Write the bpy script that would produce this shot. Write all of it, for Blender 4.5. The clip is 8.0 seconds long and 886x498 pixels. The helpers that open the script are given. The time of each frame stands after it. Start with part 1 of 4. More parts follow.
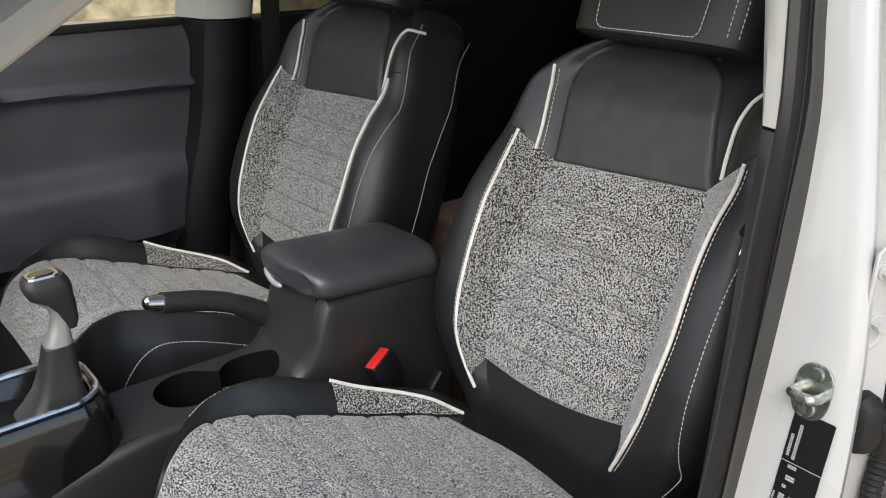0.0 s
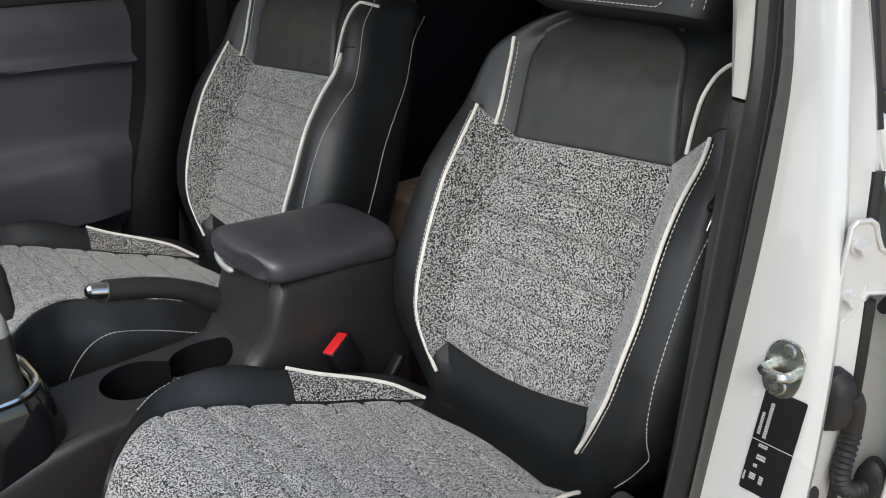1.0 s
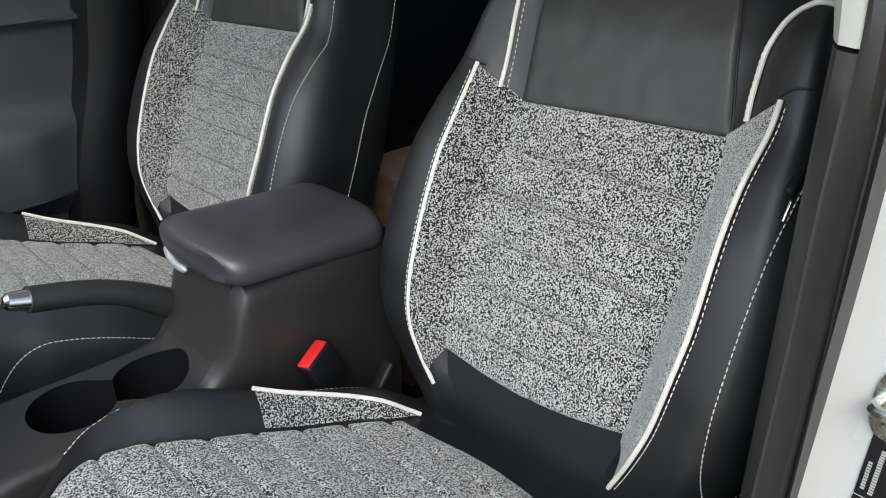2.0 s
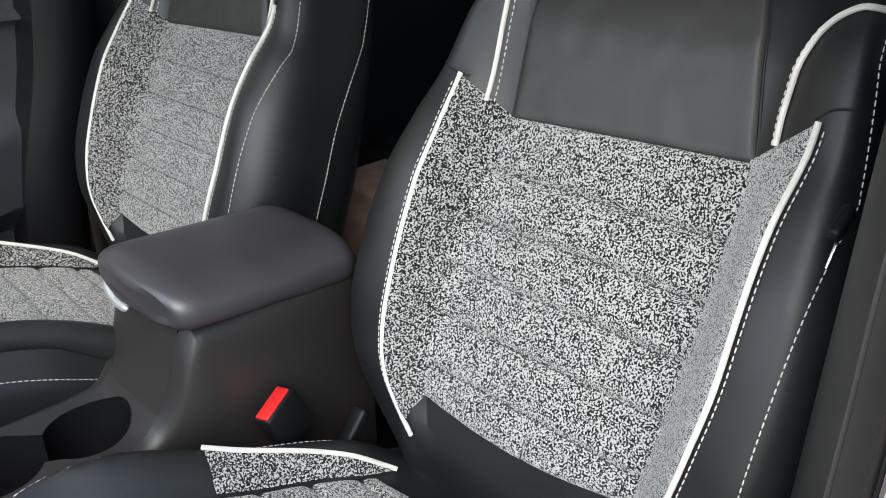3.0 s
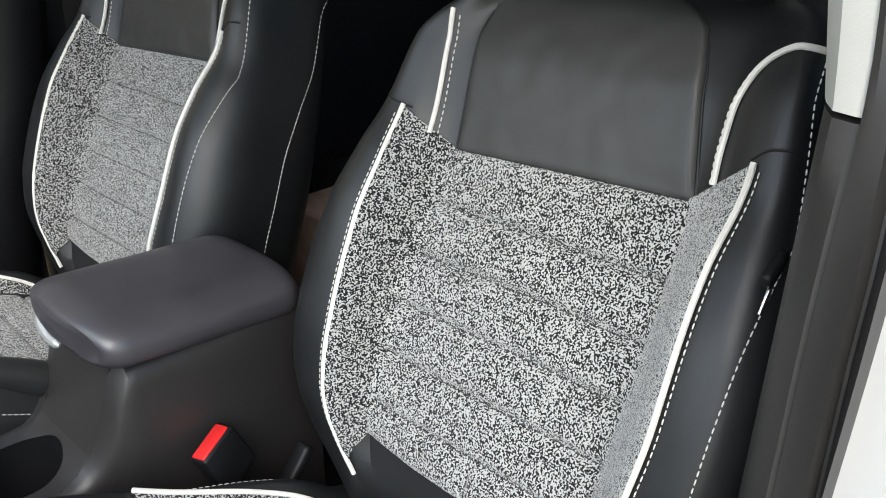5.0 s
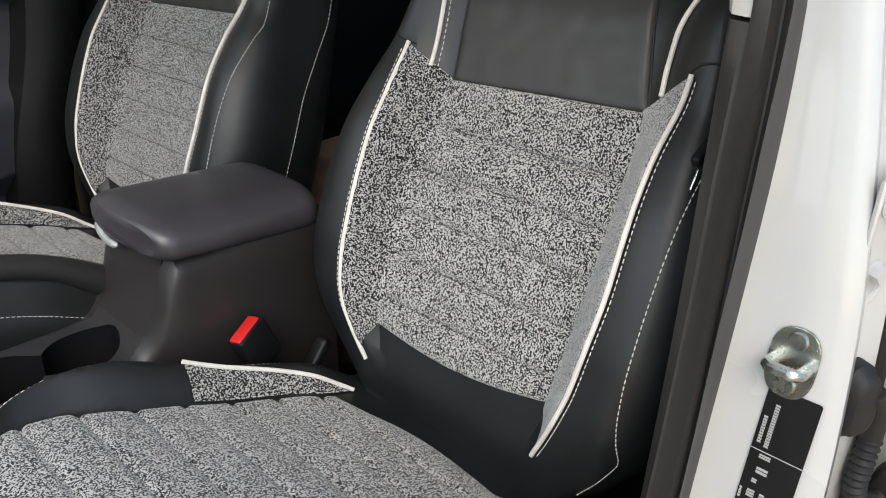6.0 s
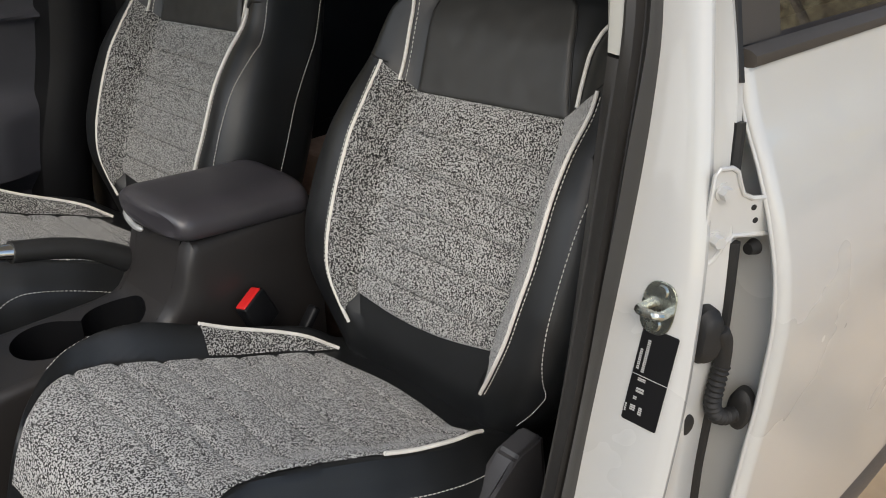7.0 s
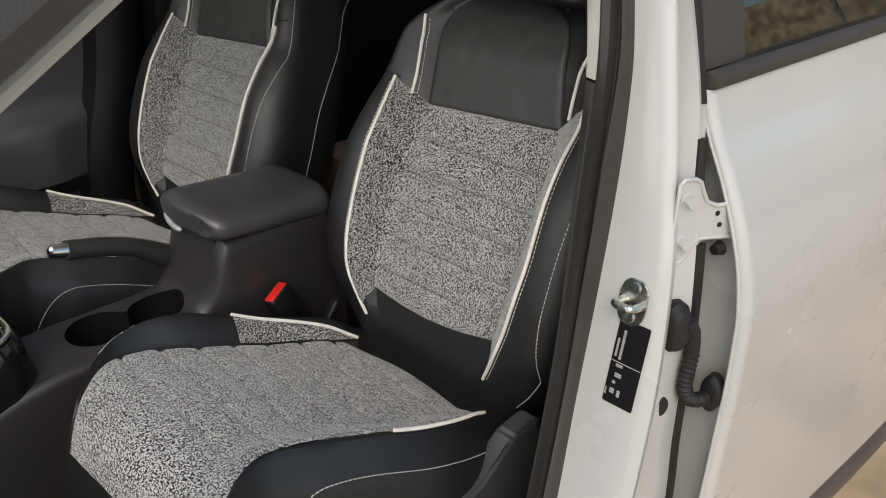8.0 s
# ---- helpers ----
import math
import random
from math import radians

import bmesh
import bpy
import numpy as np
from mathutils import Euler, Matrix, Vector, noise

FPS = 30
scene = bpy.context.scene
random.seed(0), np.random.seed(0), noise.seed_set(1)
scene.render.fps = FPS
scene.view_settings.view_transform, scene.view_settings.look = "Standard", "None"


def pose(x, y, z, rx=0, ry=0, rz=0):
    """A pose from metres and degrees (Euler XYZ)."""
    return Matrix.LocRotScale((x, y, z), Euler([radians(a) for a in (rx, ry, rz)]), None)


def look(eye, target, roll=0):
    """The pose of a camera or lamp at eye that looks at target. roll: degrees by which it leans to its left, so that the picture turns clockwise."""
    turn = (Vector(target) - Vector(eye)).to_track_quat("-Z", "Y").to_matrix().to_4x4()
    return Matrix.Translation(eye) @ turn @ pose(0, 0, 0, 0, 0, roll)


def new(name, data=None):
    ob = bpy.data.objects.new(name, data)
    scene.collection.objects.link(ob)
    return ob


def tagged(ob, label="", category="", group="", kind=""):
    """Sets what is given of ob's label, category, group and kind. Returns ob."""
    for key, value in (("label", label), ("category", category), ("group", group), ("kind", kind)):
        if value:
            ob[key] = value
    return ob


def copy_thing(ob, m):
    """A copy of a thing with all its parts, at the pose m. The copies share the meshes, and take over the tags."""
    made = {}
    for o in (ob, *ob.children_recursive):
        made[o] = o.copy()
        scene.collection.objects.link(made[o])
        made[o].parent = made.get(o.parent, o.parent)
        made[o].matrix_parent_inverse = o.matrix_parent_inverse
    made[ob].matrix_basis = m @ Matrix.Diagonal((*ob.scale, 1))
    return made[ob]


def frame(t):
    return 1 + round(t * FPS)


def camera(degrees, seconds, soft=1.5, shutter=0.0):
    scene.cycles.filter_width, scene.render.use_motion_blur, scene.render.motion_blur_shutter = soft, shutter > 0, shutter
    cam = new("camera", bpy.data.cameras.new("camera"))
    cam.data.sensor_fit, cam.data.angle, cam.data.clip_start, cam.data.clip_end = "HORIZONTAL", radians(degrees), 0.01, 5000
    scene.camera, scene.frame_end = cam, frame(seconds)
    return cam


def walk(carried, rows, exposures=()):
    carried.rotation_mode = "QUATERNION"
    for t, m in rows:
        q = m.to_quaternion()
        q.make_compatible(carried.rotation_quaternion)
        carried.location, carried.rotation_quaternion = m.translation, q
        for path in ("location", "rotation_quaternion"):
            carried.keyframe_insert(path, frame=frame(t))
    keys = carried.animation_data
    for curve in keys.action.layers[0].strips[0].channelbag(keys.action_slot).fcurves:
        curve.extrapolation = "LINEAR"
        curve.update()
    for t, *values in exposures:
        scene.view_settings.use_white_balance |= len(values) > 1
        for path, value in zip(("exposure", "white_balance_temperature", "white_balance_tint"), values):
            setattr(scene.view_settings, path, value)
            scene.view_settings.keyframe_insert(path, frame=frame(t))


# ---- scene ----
cam = camera(56.7, 8.0, soft=1.0)
PATH = [
    (0, (-0.038, -0.039, 1.363), (1.15, 1.38, 0.604), -0.0),
    (0.5, (-0.038, -0.037, 1.36), (1.186, 1.345, 0.591), 0.2),
    (1, (-0.019, -0.008, 1.348), (1.239, 1.324, 0.545), 0.4),
    (1.2, (0.007, 0.013, 1.326), (1.272, 1.325, 0.503), 0.6),
    (2.3, (0.136, 0.183, 1.295), (1.392, 1.457, 0.402), -0.4),
    (2.5, (0.153, 0.196, 1.291), (1.415, 1.47, 0.404), -0.2),
    (3, (0.195, 0.231, 1.278), (1.486, 1.476, 0.394), 0.4),
    (3.5, (0.236, 0.248, 1.269), (1.543, 1.482, 0.394), 0.7),
    (4, (0.263, 0.252, 1.273), (1.597, 1.469, 0.414), 1.1),
    (4.2, (0.263, 0.254, 1.279), (1.61, 1.46, 0.424), 1.3),
    (5.3, (0.208, 0.195, 1.29), (1.538, 1.42, 0.434), 1.1),
    (5.5, (0.177, 0.174, 1.289), (1.507, 1.392, 0.424), 1.2),
    (6, (0.113, 0.101, 1.278), (1.438, 1.311, 0.394), 1.3),
    (6.5, (0.053, 0.019, 1.312), (1.38, 1.221, 0.42), 1.1),
    (7, (-0.011, -0.062, 1.362), (1.319, 1.128, 0.459), 1.1),
    (7.5, (-0.043, -0.129, 1.411), (1.258, 1.082, 0.494), 0.5),
    (8, (-0.059, -0.157, 1.423), (1.211, 1.086, 0.504), -0.0),
]
walk(cam, [(t, look(eye, target, roll)) for t, eye, target, roll in PATH], [(0, 0.48, 6650, 10), (1.2, 0.45, 6500, 8), (2.5, 0.84, 6350, 7), (4.2, 0.97, 6350, 7), (5.5, 0.8, 6450, 7), (6.5, 0.28, 6850, 10), (8, 0.15, 6950, 10)])

# ---- light ----
world = bpy.data.worlds.new("world")
scene.world = world
world.use_nodes = True
sky = world.node_tree.nodes.new("ShaderNodeTexSky")
sky.sky_type, sky.sun_disc = "NISHITA", False
SUN_UP, SUN_TURN = radians(42), radians(228)
sky.sun_elevation, sky.sun_rotation = SUN_UP, SUN_TURN
world.node_tree.nodes["Background"].inputs["Strength"].default_value = 0.15
world.node_tree.links.new(sky.outputs["Color"], world.node_tree.nodes["Background"].inputs["Color"])
sun = new("sun", bpy.data.lights.new("sun", "SUN"))
sun.data.energy, sun.data.angle, sun.data.color = 1.5, radians(40), (1.0, 0.93, 0.84)
SUN_WAY = Vector((math.sin(SUN_TURN) * math.cos(SUN_UP), math.cos(SUN_TURN) * math.cos(SUN_UP), math.sin(SUN_UP)))
sun.matrix_world = look(SUN_WAY * 20, (0, 0, 0))
# daylight entering by the windscreen
screen_light = new("windscreen_daylight", bpy.data.lights.new("windscreen_daylight", "AREA"))
screen_light.data.shape, screen_light.data.size, screen_light.data.size_y = "RECTANGLE", 1.2, 0.6
screen_light.data.energy, screen_light.data.color = 3.0, (0.97, 0.985, 1.0)
screen_light.matrix_world = look((-0.07, 1.0, 1.30), (0.80, 0.95, 0.86))


# ---- materials ----
def mat(name, color, rough=0.5, metal=0.0, var=0.15, scale=8.0, bump=0.1, grain=400.0, spec=0.5, coat=0.0, tint=None):
    m = bpy.data.materials.new(name)
    m.use_nodes = True
    nt = m.node_tree
    b = nt.nodes["Principled BSDF"]
    tc = nt.nodes.new("ShaderNodeTexCoord")
    n1 = nt.nodes.new("ShaderNodeTexNoise")
    n1.inputs["Scale"].default_value, n1.inputs["Detail"].default_value = scale, 4
    n2 = nt.nodes.new("ShaderNodeTexNoise")
    n2.inputs["Scale"].default_value, n2.inputs["Detail"].default_value = grain, 3
    nt.links.new(tc.outputs["Object"], n1.inputs["Vector"])
    nt.links.new(tc.outputs["Object"], n2.inputs["Vector"])
    ramp = nt.nodes.new("ShaderNodeValToRGB")
    lo = [c * (1 - var) for c in color]
    hi = [min(1, c * (1 + var)) for c in (tint or color)]
    ramp.color_ramp.elements[0].position, ramp.color_ramp.elements[1].position = 0.35, 0.65
    ramp.color_ramp.elements[0].color, ramp.color_ramp.elements[1].color = (*lo, 1), (*hi, 1)
    nt.links.new(n1.outputs["Fac"], ramp.inputs["Fac"])
    nt.links.new(ramp.outputs["Color"], b.inputs["Base Color"])
    mr = nt.nodes.new("ShaderNodeMapRange")
    mr.inputs["To Min"].default_value, mr.inputs["To Max"].default_value = max(0.02, rough - 0.06), min(1, rough + 0.06)
    nt.links.new(n1.outputs["Fac"], mr.inputs["Value"])
    nt.links.new(mr.outputs["Result"], b.inputs["Roughness"])
    b.inputs["Metallic"].default_value = metal
    b.inputs["Specular IOR Level"].default_value = spec
    b.inputs["Coat Weight"].default_value = coat
    b.inputs["Coat Roughness"].default_value = 0.04
    if bump:
        bp = nt.nodes.new("ShaderNodeBump")
        bp.inputs["Strength"].default_value, bp.inputs["Distance"].default_value = bump, 0.001
        nt.links.new(n2.outputs["Fac"], bp.inputs["Height"])
        nt.links.new(bp.outputs["Normal"], b.inputs["Normal"])
    return m


def leather(name, color, rough, spec=0.5):
    m = mat(name, color, rough, var=0.12, scale=14, bump=0.0, spec=spec)
    nt = m.node_tree
    tc, vo = nt.nodes["Texture Coordinate"], nt.nodes.new("ShaderNodeTexVoronoi")
    vo.inputs["Scale"].default_value = 900
    wr = nt.nodes.new("ShaderNodeTexNoise")
    wr.inputs["Scale"].default_value, wr.inputs["Detail"].default_value = 22, 3
    add = nt.nodes.new("ShaderNodeMath")
    add.operation = "MULTIPLY_ADD"
    add.inputs[1].default_value = 0.35
    bp = nt.nodes.new("ShaderNodeBump")
    bp.inputs["Strength"].default_value, bp.inputs["Distance"].default_value = 0.12, 0.0006
    for n in (vo, wr):
        nt.links.new(tc.outputs["Object"], n.inputs["Vector"])
    nt.links.new(wr.outputs["Fac"], add.inputs[0])
    nt.links.new(vo.outputs["Distance"], add.inputs[2])
    nt.links.new(add.outputs[0], bp.inputs["Height"])
    nt.links.new(bp.outputs["Normal"], nt.nodes["Principled BSDF"].inputs["Normal"])
    return m


def boucle(name, loops_per_m, light, ground):
    """Looped black and white yarn: worm-like light loops on a dark ground, with slow worn patches."""
    m = bpy.data.materials.new(name)
    m.use_nodes = True
    nt = m.node_tree
    b = nt.nodes["Principled BSDF"]
    tc = nt.nodes.new("ShaderNodeTexCoord")
    n, n2, big = (nt.nodes.new("ShaderNodeTexNoise") for _ in range(3))
    n.inputs["Scale"].default_value, n.inputs["Detail"].default_value, n.inputs["Distortion"].default_value = loops_per_m, 0.0, 0.25
    n2.inputs["Scale"].default_value, n2.inputs["Detail"].default_value = 210, 1.0
    big.inputs["Scale"].default_value, big.inputs["Detail"].default_value = 30, 5
    for q in (n, n2, big):
        nt.links.new(tc.outputs["Object"], q.inputs["Vector"])

    def calc(op, a, b2=None, c=None):
        m2 = nt.nodes.new("ShaderNodeMath")
        m2.operation = op
        for k, val in enumerate((a, b2, c)):
            if val is None:
                continue
            if isinstance(val, float):
                m2.inputs[k].default_value = val
            else:
                nt.links.new(val, m2.inputs[k])
        return m2.outputs[0]

    fine = calc("MULTIPLY_ADD", calc("SUBTRACT", n2.outputs["Fac"], 0.5), 0.30, n.outputs["Fac"])
    loops = calc("MULTIPLY_ADD", calc("SUBTRACT", big.outputs["Fac"], 0.5), 0.09, fine)
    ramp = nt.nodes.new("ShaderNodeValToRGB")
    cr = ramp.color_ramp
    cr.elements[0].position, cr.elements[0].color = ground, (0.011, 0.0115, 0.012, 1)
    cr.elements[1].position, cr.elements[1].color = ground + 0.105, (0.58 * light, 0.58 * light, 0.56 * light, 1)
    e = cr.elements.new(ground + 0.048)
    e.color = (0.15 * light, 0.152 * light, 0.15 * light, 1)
    nt.links.new(loops, ramp.inputs["Fac"])
    nt.links.new(ramp.outputs["Color"], b.inputs["Base Color"])
    b.inputs["Roughness"].default_value = 0.95
    b.inputs["Specular IOR Level"].default_value = 0.1
    b.inputs["Sheen Weight"].default_value = 0.35
    bp = nt.nodes.new("ShaderNodeBump")
    bp.inputs["Strength"].default_value, bp.inputs["Distance"].default_value = 0.6, 0.0015
    nt.links.new(loops, bp.inputs["Height"])
    nt.links.new(bp.outputs["Normal"], b.inputs["Normal"])
    return m


def glass(name, color, alpha):
    m = bpy.data.materials.new(name)
    m.use_nodes = True
    nt = m.node_tree
    nt.nodes.remove(nt.nodes["Principled BSDF"])
    t, g, mx, fr = (nt.nodes.new("ShaderNode" + k) for k in ("BsdfTransparent", "BsdfGlossy", "MixShader", "Fresnel"))
    t.inputs["Color"].default_value = (*color, 1)
    g.inputs["Roughness"].default_value = 0.01
    fr.inputs["IOR"].default_value = alpha
    nt.links.new(fr.outputs["Fac"], mx.inputs["Fac"])
    nt.links.new(t.outputs["BSDF"], mx.inputs[1])
    nt.links.new(g.outputs["BSDF"], mx.inputs[2])
    nt.links.new(mx.outputs["Shader"], nt.nodes["Material Output"].inputs["Surface"])
    return m


LEATHER = leather("black leather", (0.010, 0.011, 0.0118), 0.44, 0.6)
GAITER = leather("soft black grip leather", (0.024, 0.024, 0.024), 0.5, 0.5)
VINYL = leather("grey armrest vinyl", (0.046, 0.043, 0.049), 0.38, 0.75)
# seat leather lightened for the head panel, its stronger light put into the colour
LEATHER_LIT = leather("head panel leather toned as lit", (0.032, 0.032, 0.0305), 0.48, 0.6)
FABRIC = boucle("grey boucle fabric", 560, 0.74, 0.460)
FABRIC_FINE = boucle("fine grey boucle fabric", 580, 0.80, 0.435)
# same boucle, paled so the light on the door-side insert sits in its colour
FABRIC_LIT = boucle("grey boucle fabric toned as lit", 850, 0.90, 0.385)
PIPING = mat("white piping vinyl", (0.78, 0.76, 0.7), 0.45, var=0.08, scale=40)
THREAD = mat("white thread", (0.7, 0.68, 0.63), 0.8, var=0.1, scale=200)
DARK_THREAD = mat("dark thread", (0.06, 0.06, 0.062), 0.9, var=0.4, scale=300)
PLASTIC = mat("charcoal moulded plastic", (0.007, 0.0073, 0.0083), 0.44, spec=0.24, var=0.15, bump=0.25, grain=900)
CONSOLE_SATIN = mat("satin console plastic", (0.021, 0.019, 0.0185), 0.44, spec=0.6, var=0.12, bump=0.15, grain=900)
PLASTIC_GREY = mat("grey satin plastic", (0.055, 0.054, 0.057), 0.36, var=0.12, bump=0.2, grain=900)
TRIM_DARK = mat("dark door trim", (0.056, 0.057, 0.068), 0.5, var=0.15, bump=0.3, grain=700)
# shade of the rear cabin put into the colour, far below the door trim
TRIM_SHADED = mat("rear cabin trim darkened as shade", (0.011, 0.011, 0.013), 0.6, var=0.2, bump=0.3, grain=700, spec=0.3)
TRIM_LIGHT = mat("light grey pillar trim", (0.5, 0.5, 0.46), 0.6, var=0.06, bump=0.15, grain=600)
GLOSS = mat("piano black plastic", (0.008, 0.008, 0.009), 0.12, var=0.1, bump=0, coat=1.0)
CHROME = mat("satin chrome", (0.75, 0.73, 0.7), 0.18, metal=1.0, var=0.08, scale=60, bump=0.02)
SILVER = mat("satin silver plastic", (0.45, 0.45, 0.44), 0.38, metal=0.6, var=0.06)
ZINC = mat("yellow zinc plated steel", (0.55, 0.58, 0.55), 0.26, metal=1.0, var=0.15, scale=90, bump=0.1, tint=(0.62, 0.62, 0.54))
PAINT = mat("white car paint", (0.57, 0.575, 0.56), 0.28, var=0.025, scale=3, bump=0.02, grain=1500, coat=1.0)
RUBBER = mat("black rubber", (0.012, 0.012, 0.012), 0.62, var=0.25, bump=0.3, grain=500)
RUBBER_GREY = mat("grey satin rubber", (0.033, 0.031, 0.029), 0.5, var=0.15, scale=6, bump=0.15, grain=700)
LABEL = mat("black foil label", (0.008, 0.008, 0.009), 0.35, var=0.1, bump=0.02)
INK = mat("white print", (0.42, 0.42, 0.41), 0.6, var=0.05, bump=0)
RED = mat("red release button", (0.65, 0.02, 0.02), 0.35, var=0.08, bump=0.05)
TAN = mat("plain tan", (0.36, 0.25, 0.2), 0.7, var=0.2, scale=30)
CARPET = mat("black carpet", (0.012, 0.012, 0.012), 0.95, var=0.4, scale=150, bump=1.0)
SAND = mat("pale dry earth", (0.52, 0.39, 0.25), 0.95, var=0.3, scale=2.5, bump=1.0, grain=60, tint=(0.6, 0.45, 0.29))
STRAW = mat("dry straw wall", (0.42, 0.33, 0.2), 0.95, var=0.4, scale=5, bump=1.0, grain=40, tint=(0.5, 0.44, 0.28))
HEADLINER = mat("pale headliner cloth", (0.62, 0.61, 0.57), 0.9, var=0.05, bump=0.4)
GLASS = glass("tinted glass", (0.35, 0.38, 0.36), 2.1)
CLEAR = glass("clear glass", (0.95, 0.97, 0.96), 1.45)
PRIVACY = glass("dark privacy glass", (0.1, 0.11, 0.1), 1.5)
MATT_COVER = mat("matt brown black cover", (0.07, 0.062, 0.054), 0.6, spec=0.25, var=0.12, bump=0.3, grain=800)
SCRUB = mat("dark dry scrub", (0.09, 0.075, 0.04), 0.9, var=0.4, scale=6)
YELLOW = mat("yellow plastic", (0.7, 0.5, 0.02), 0.4)
WOOD = mat("weathered pole wood", (0.4, 0.34, 0.26), 0.8, var=0.25, scale=20)

# ---- mesh helpers ----
ORG = {}


def thing(name, loc, label, category, group="", kind=""):
    ob = tagged(new(name), label, category, group, kind)
    ob.location = loc
    ob.empty_display_size = 0.05
    ORG[ob.name] = Vector(loc)
    return ob


def part(name, bm, material, parent=None, label="", sharp=35, flip=True):
    """Links a bmesh, given in world metres, as one mesh object under its parent."""
    org = ORG[parent.name] if parent else Vector((0, 0, 0))
    if flip:
        bmesh.ops.recalc_face_normals(bm, faces=bm.faces[:])
    bmesh.ops.translate(bm, verts=bm.verts[:], vec=-org)
    me = bpy.data.meshes.new(name)
    bm.to_mesh(me)
    bm.free()
    for p in me.polygons:
        p.use_smooth = True
    me.set_sharp_from_angle(angle=radians(sharp))
    me.materials.append(material)
    ob = new(name, me)
    if parent:
        ob.parent = parent
    ORG[ob.name] = org
    return tagged(ob, label) if label else ob


def setting(name, bm, material, label, category):
    return tagged(part(name, bm, material), label, category, kind="structure")


def hermite(xs, ys, x):
    """A smooth curve through the points (xs, ys), flat beyond its ends."""
    if x <= xs[0]:
        return ys[0]
    if x >= xs[-1]:
        return ys[-1]
    i = 0
    while x > xs[i + 1]:
        i += 1
    h = xs[i + 1] - xs[i]
    d = [(ys[k + 1] - ys[k]) / (xs[k + 1] - xs[k]) for k in range(len(xs) - 1)]

    def slope(k):
        if k == 0 or k == len(xs) - 1:
            return d[0] if k == 0 else d[-1]
        return 0.0 if d[k - 1] * d[k] <= 0 else 2 * d[k - 1] * d[k] / (d[k - 1] + d[k])

    t = (x - xs[i]) / h
    a, b = slope(i) * h, slope(i + 1) * h
    return (2 * t**3 - 3 * t**2 + 1) * ys[i] + (t**3 - 2 * t**2 + t) * a + (3 * t**2 - 2 * t**3) * ys[i + 1] + (t**3 - t**2) * b


def spline(pts, n):
    """n points along a smooth line through pts, evenly spaced by number."""
    p = [Vector(q) for q in pts]
    ts = [0.0]
    for a, b in zip(p, p[1:]):
        ts.append(ts[-1] + max(1e-6, (b - a).length))
    out = []
    dims = len(p[0])
    cols = [[q[k] for q in p] for k in range(dims)]
    for i in range(n):
        s = ts[-1] * i / (n - 1)
        out.append(Vector([hermite(ts, c, s) for c in cols]))
    return out


def grid(fn, nu, nv):
    bm = bmesh.new()
    vs = [[bm.verts.new(fn(i / nu, j / nv)) for j in range(nv + 1)] for i in range(nu + 1)]
    for i in range(nu):
        for j in range(nv):
            bm.faces.new((vs[i][j], vs[i + 1][j], vs[i + 1][j + 1], vs[i][j + 1]))
    return bm


def loft(rings, caps=True, closed=True, bm=None):
    bm = bm or bmesh.new()
    vs = [[bm.verts.new(p) for p in r] for r in rings]
    n = len(vs[0])
    for a, b in zip(vs, vs[1:]):
        for k in range(n if closed else n - 1):
            bm.faces.new((a[k], a[(k + 1) % n], b[(k + 1) % n], b[k]))
    if caps:
        bm.faces.new(vs[0])
        bm.faces.new(vs[-1])
    return bm


def tube(pts, r, n=8, bm=None, flat=1.0):
    """A round rod along pts; r may be one radius or one for each point."""
    pts = [Vector(p) for p in pts]
    rs = r if isinstance(r, (list, tuple)) else [r] * len(pts)
    rings = []
    side = None
    for i, p in enumerate(pts):
        d = (pts[min(i + 1, len(pts) - 1)] - pts[max(i - 1, 0)]).normalized()
        if side is None:
            side = d.orthogonal().normalized()
        side = (side - d * side.dot(d)).normalized()
        up = d.cross(side)
        rings.append([p + rs[i] * (math.cos(a) * side + flat * math.sin(a) * up) for a in (2 * math.pi * k / n for k in range(n))])
    return loft(rings, bm=bm)


def box(x0, x1, y0, y1, z0, z1, bevel=0.0, seg=3, bm=None):
    bm2 = bmesh.new()
    bmesh.ops.create_cube(bm2, size=1.0)
    for v in bm2.verts:
        v.co = Vector(((x0 + x1) / 2 + v.co.x * (x1 - x0), (y0 + y1) / 2 + v.co.y * (y1 - y0), (z0 + z1) / 2 + v.co.z * (z1 - z0)))
    if bevel:
        bmesh.ops.bevel(bm2, geom=bm2.edges[:], offset=bevel, segments=seg, affect="EDGES", profile=0.5)
    if bm is None:
        return bm2
    me = bpy.data.meshes.new("tmp")
    bm2.to_mesh(me)
    bm2.free()
    bm.from_mesh(me)
    bpy.data.meshes.remove(me)
    return bm


def turned(bm, m):
    bmesh.ops.transform(bm, matrix=m, verts=bm.verts[:])
    return bm


def stitches(lines, step=0.0068, length=0.0046, r=0.00075):
    """Short thread dashes along lines of points."""
    bm = bmesh.new()
    for pts in lines:
        pts = [Vector(p) for p in pts]
        acc = [0.0]
        for a, b in zip(pts, pts[1:]):
            acc.append(acc[-1] + (b - a).length)

        def at(s):
            k = 0
            while k < len(acc) - 2 and s > acc[k + 1]:
                k += 1
            return pts[k].lerp(pts[k + 1], (s - acc[k]) / max(1e-9, acc[k + 1] - acc[k]))

        s = 0.0
        while s + length < acc[-1]:
            tube([at(s), at(s + length * 0.5), at(s + length)], [r * 0.6, r, r * 0.6], 4, bm)
            s += step
    return bm


# ---- ground and distance ----
g = bmesh.new()
bmesh.ops.create_grid(g, x_segments=2, y_segments=2, size=400)
setting("ground", g, SAND, "pale dry earth ground in sunlight", "ground")
w = grid(lambda a, b: Vector((-14 + 30 * a, 7.5 + 0.25 * math.sin(40 * a) * b, 5.2 * b + 0.4 * b * noise.noise((a * 30, 0, 1)))), 120, 12)
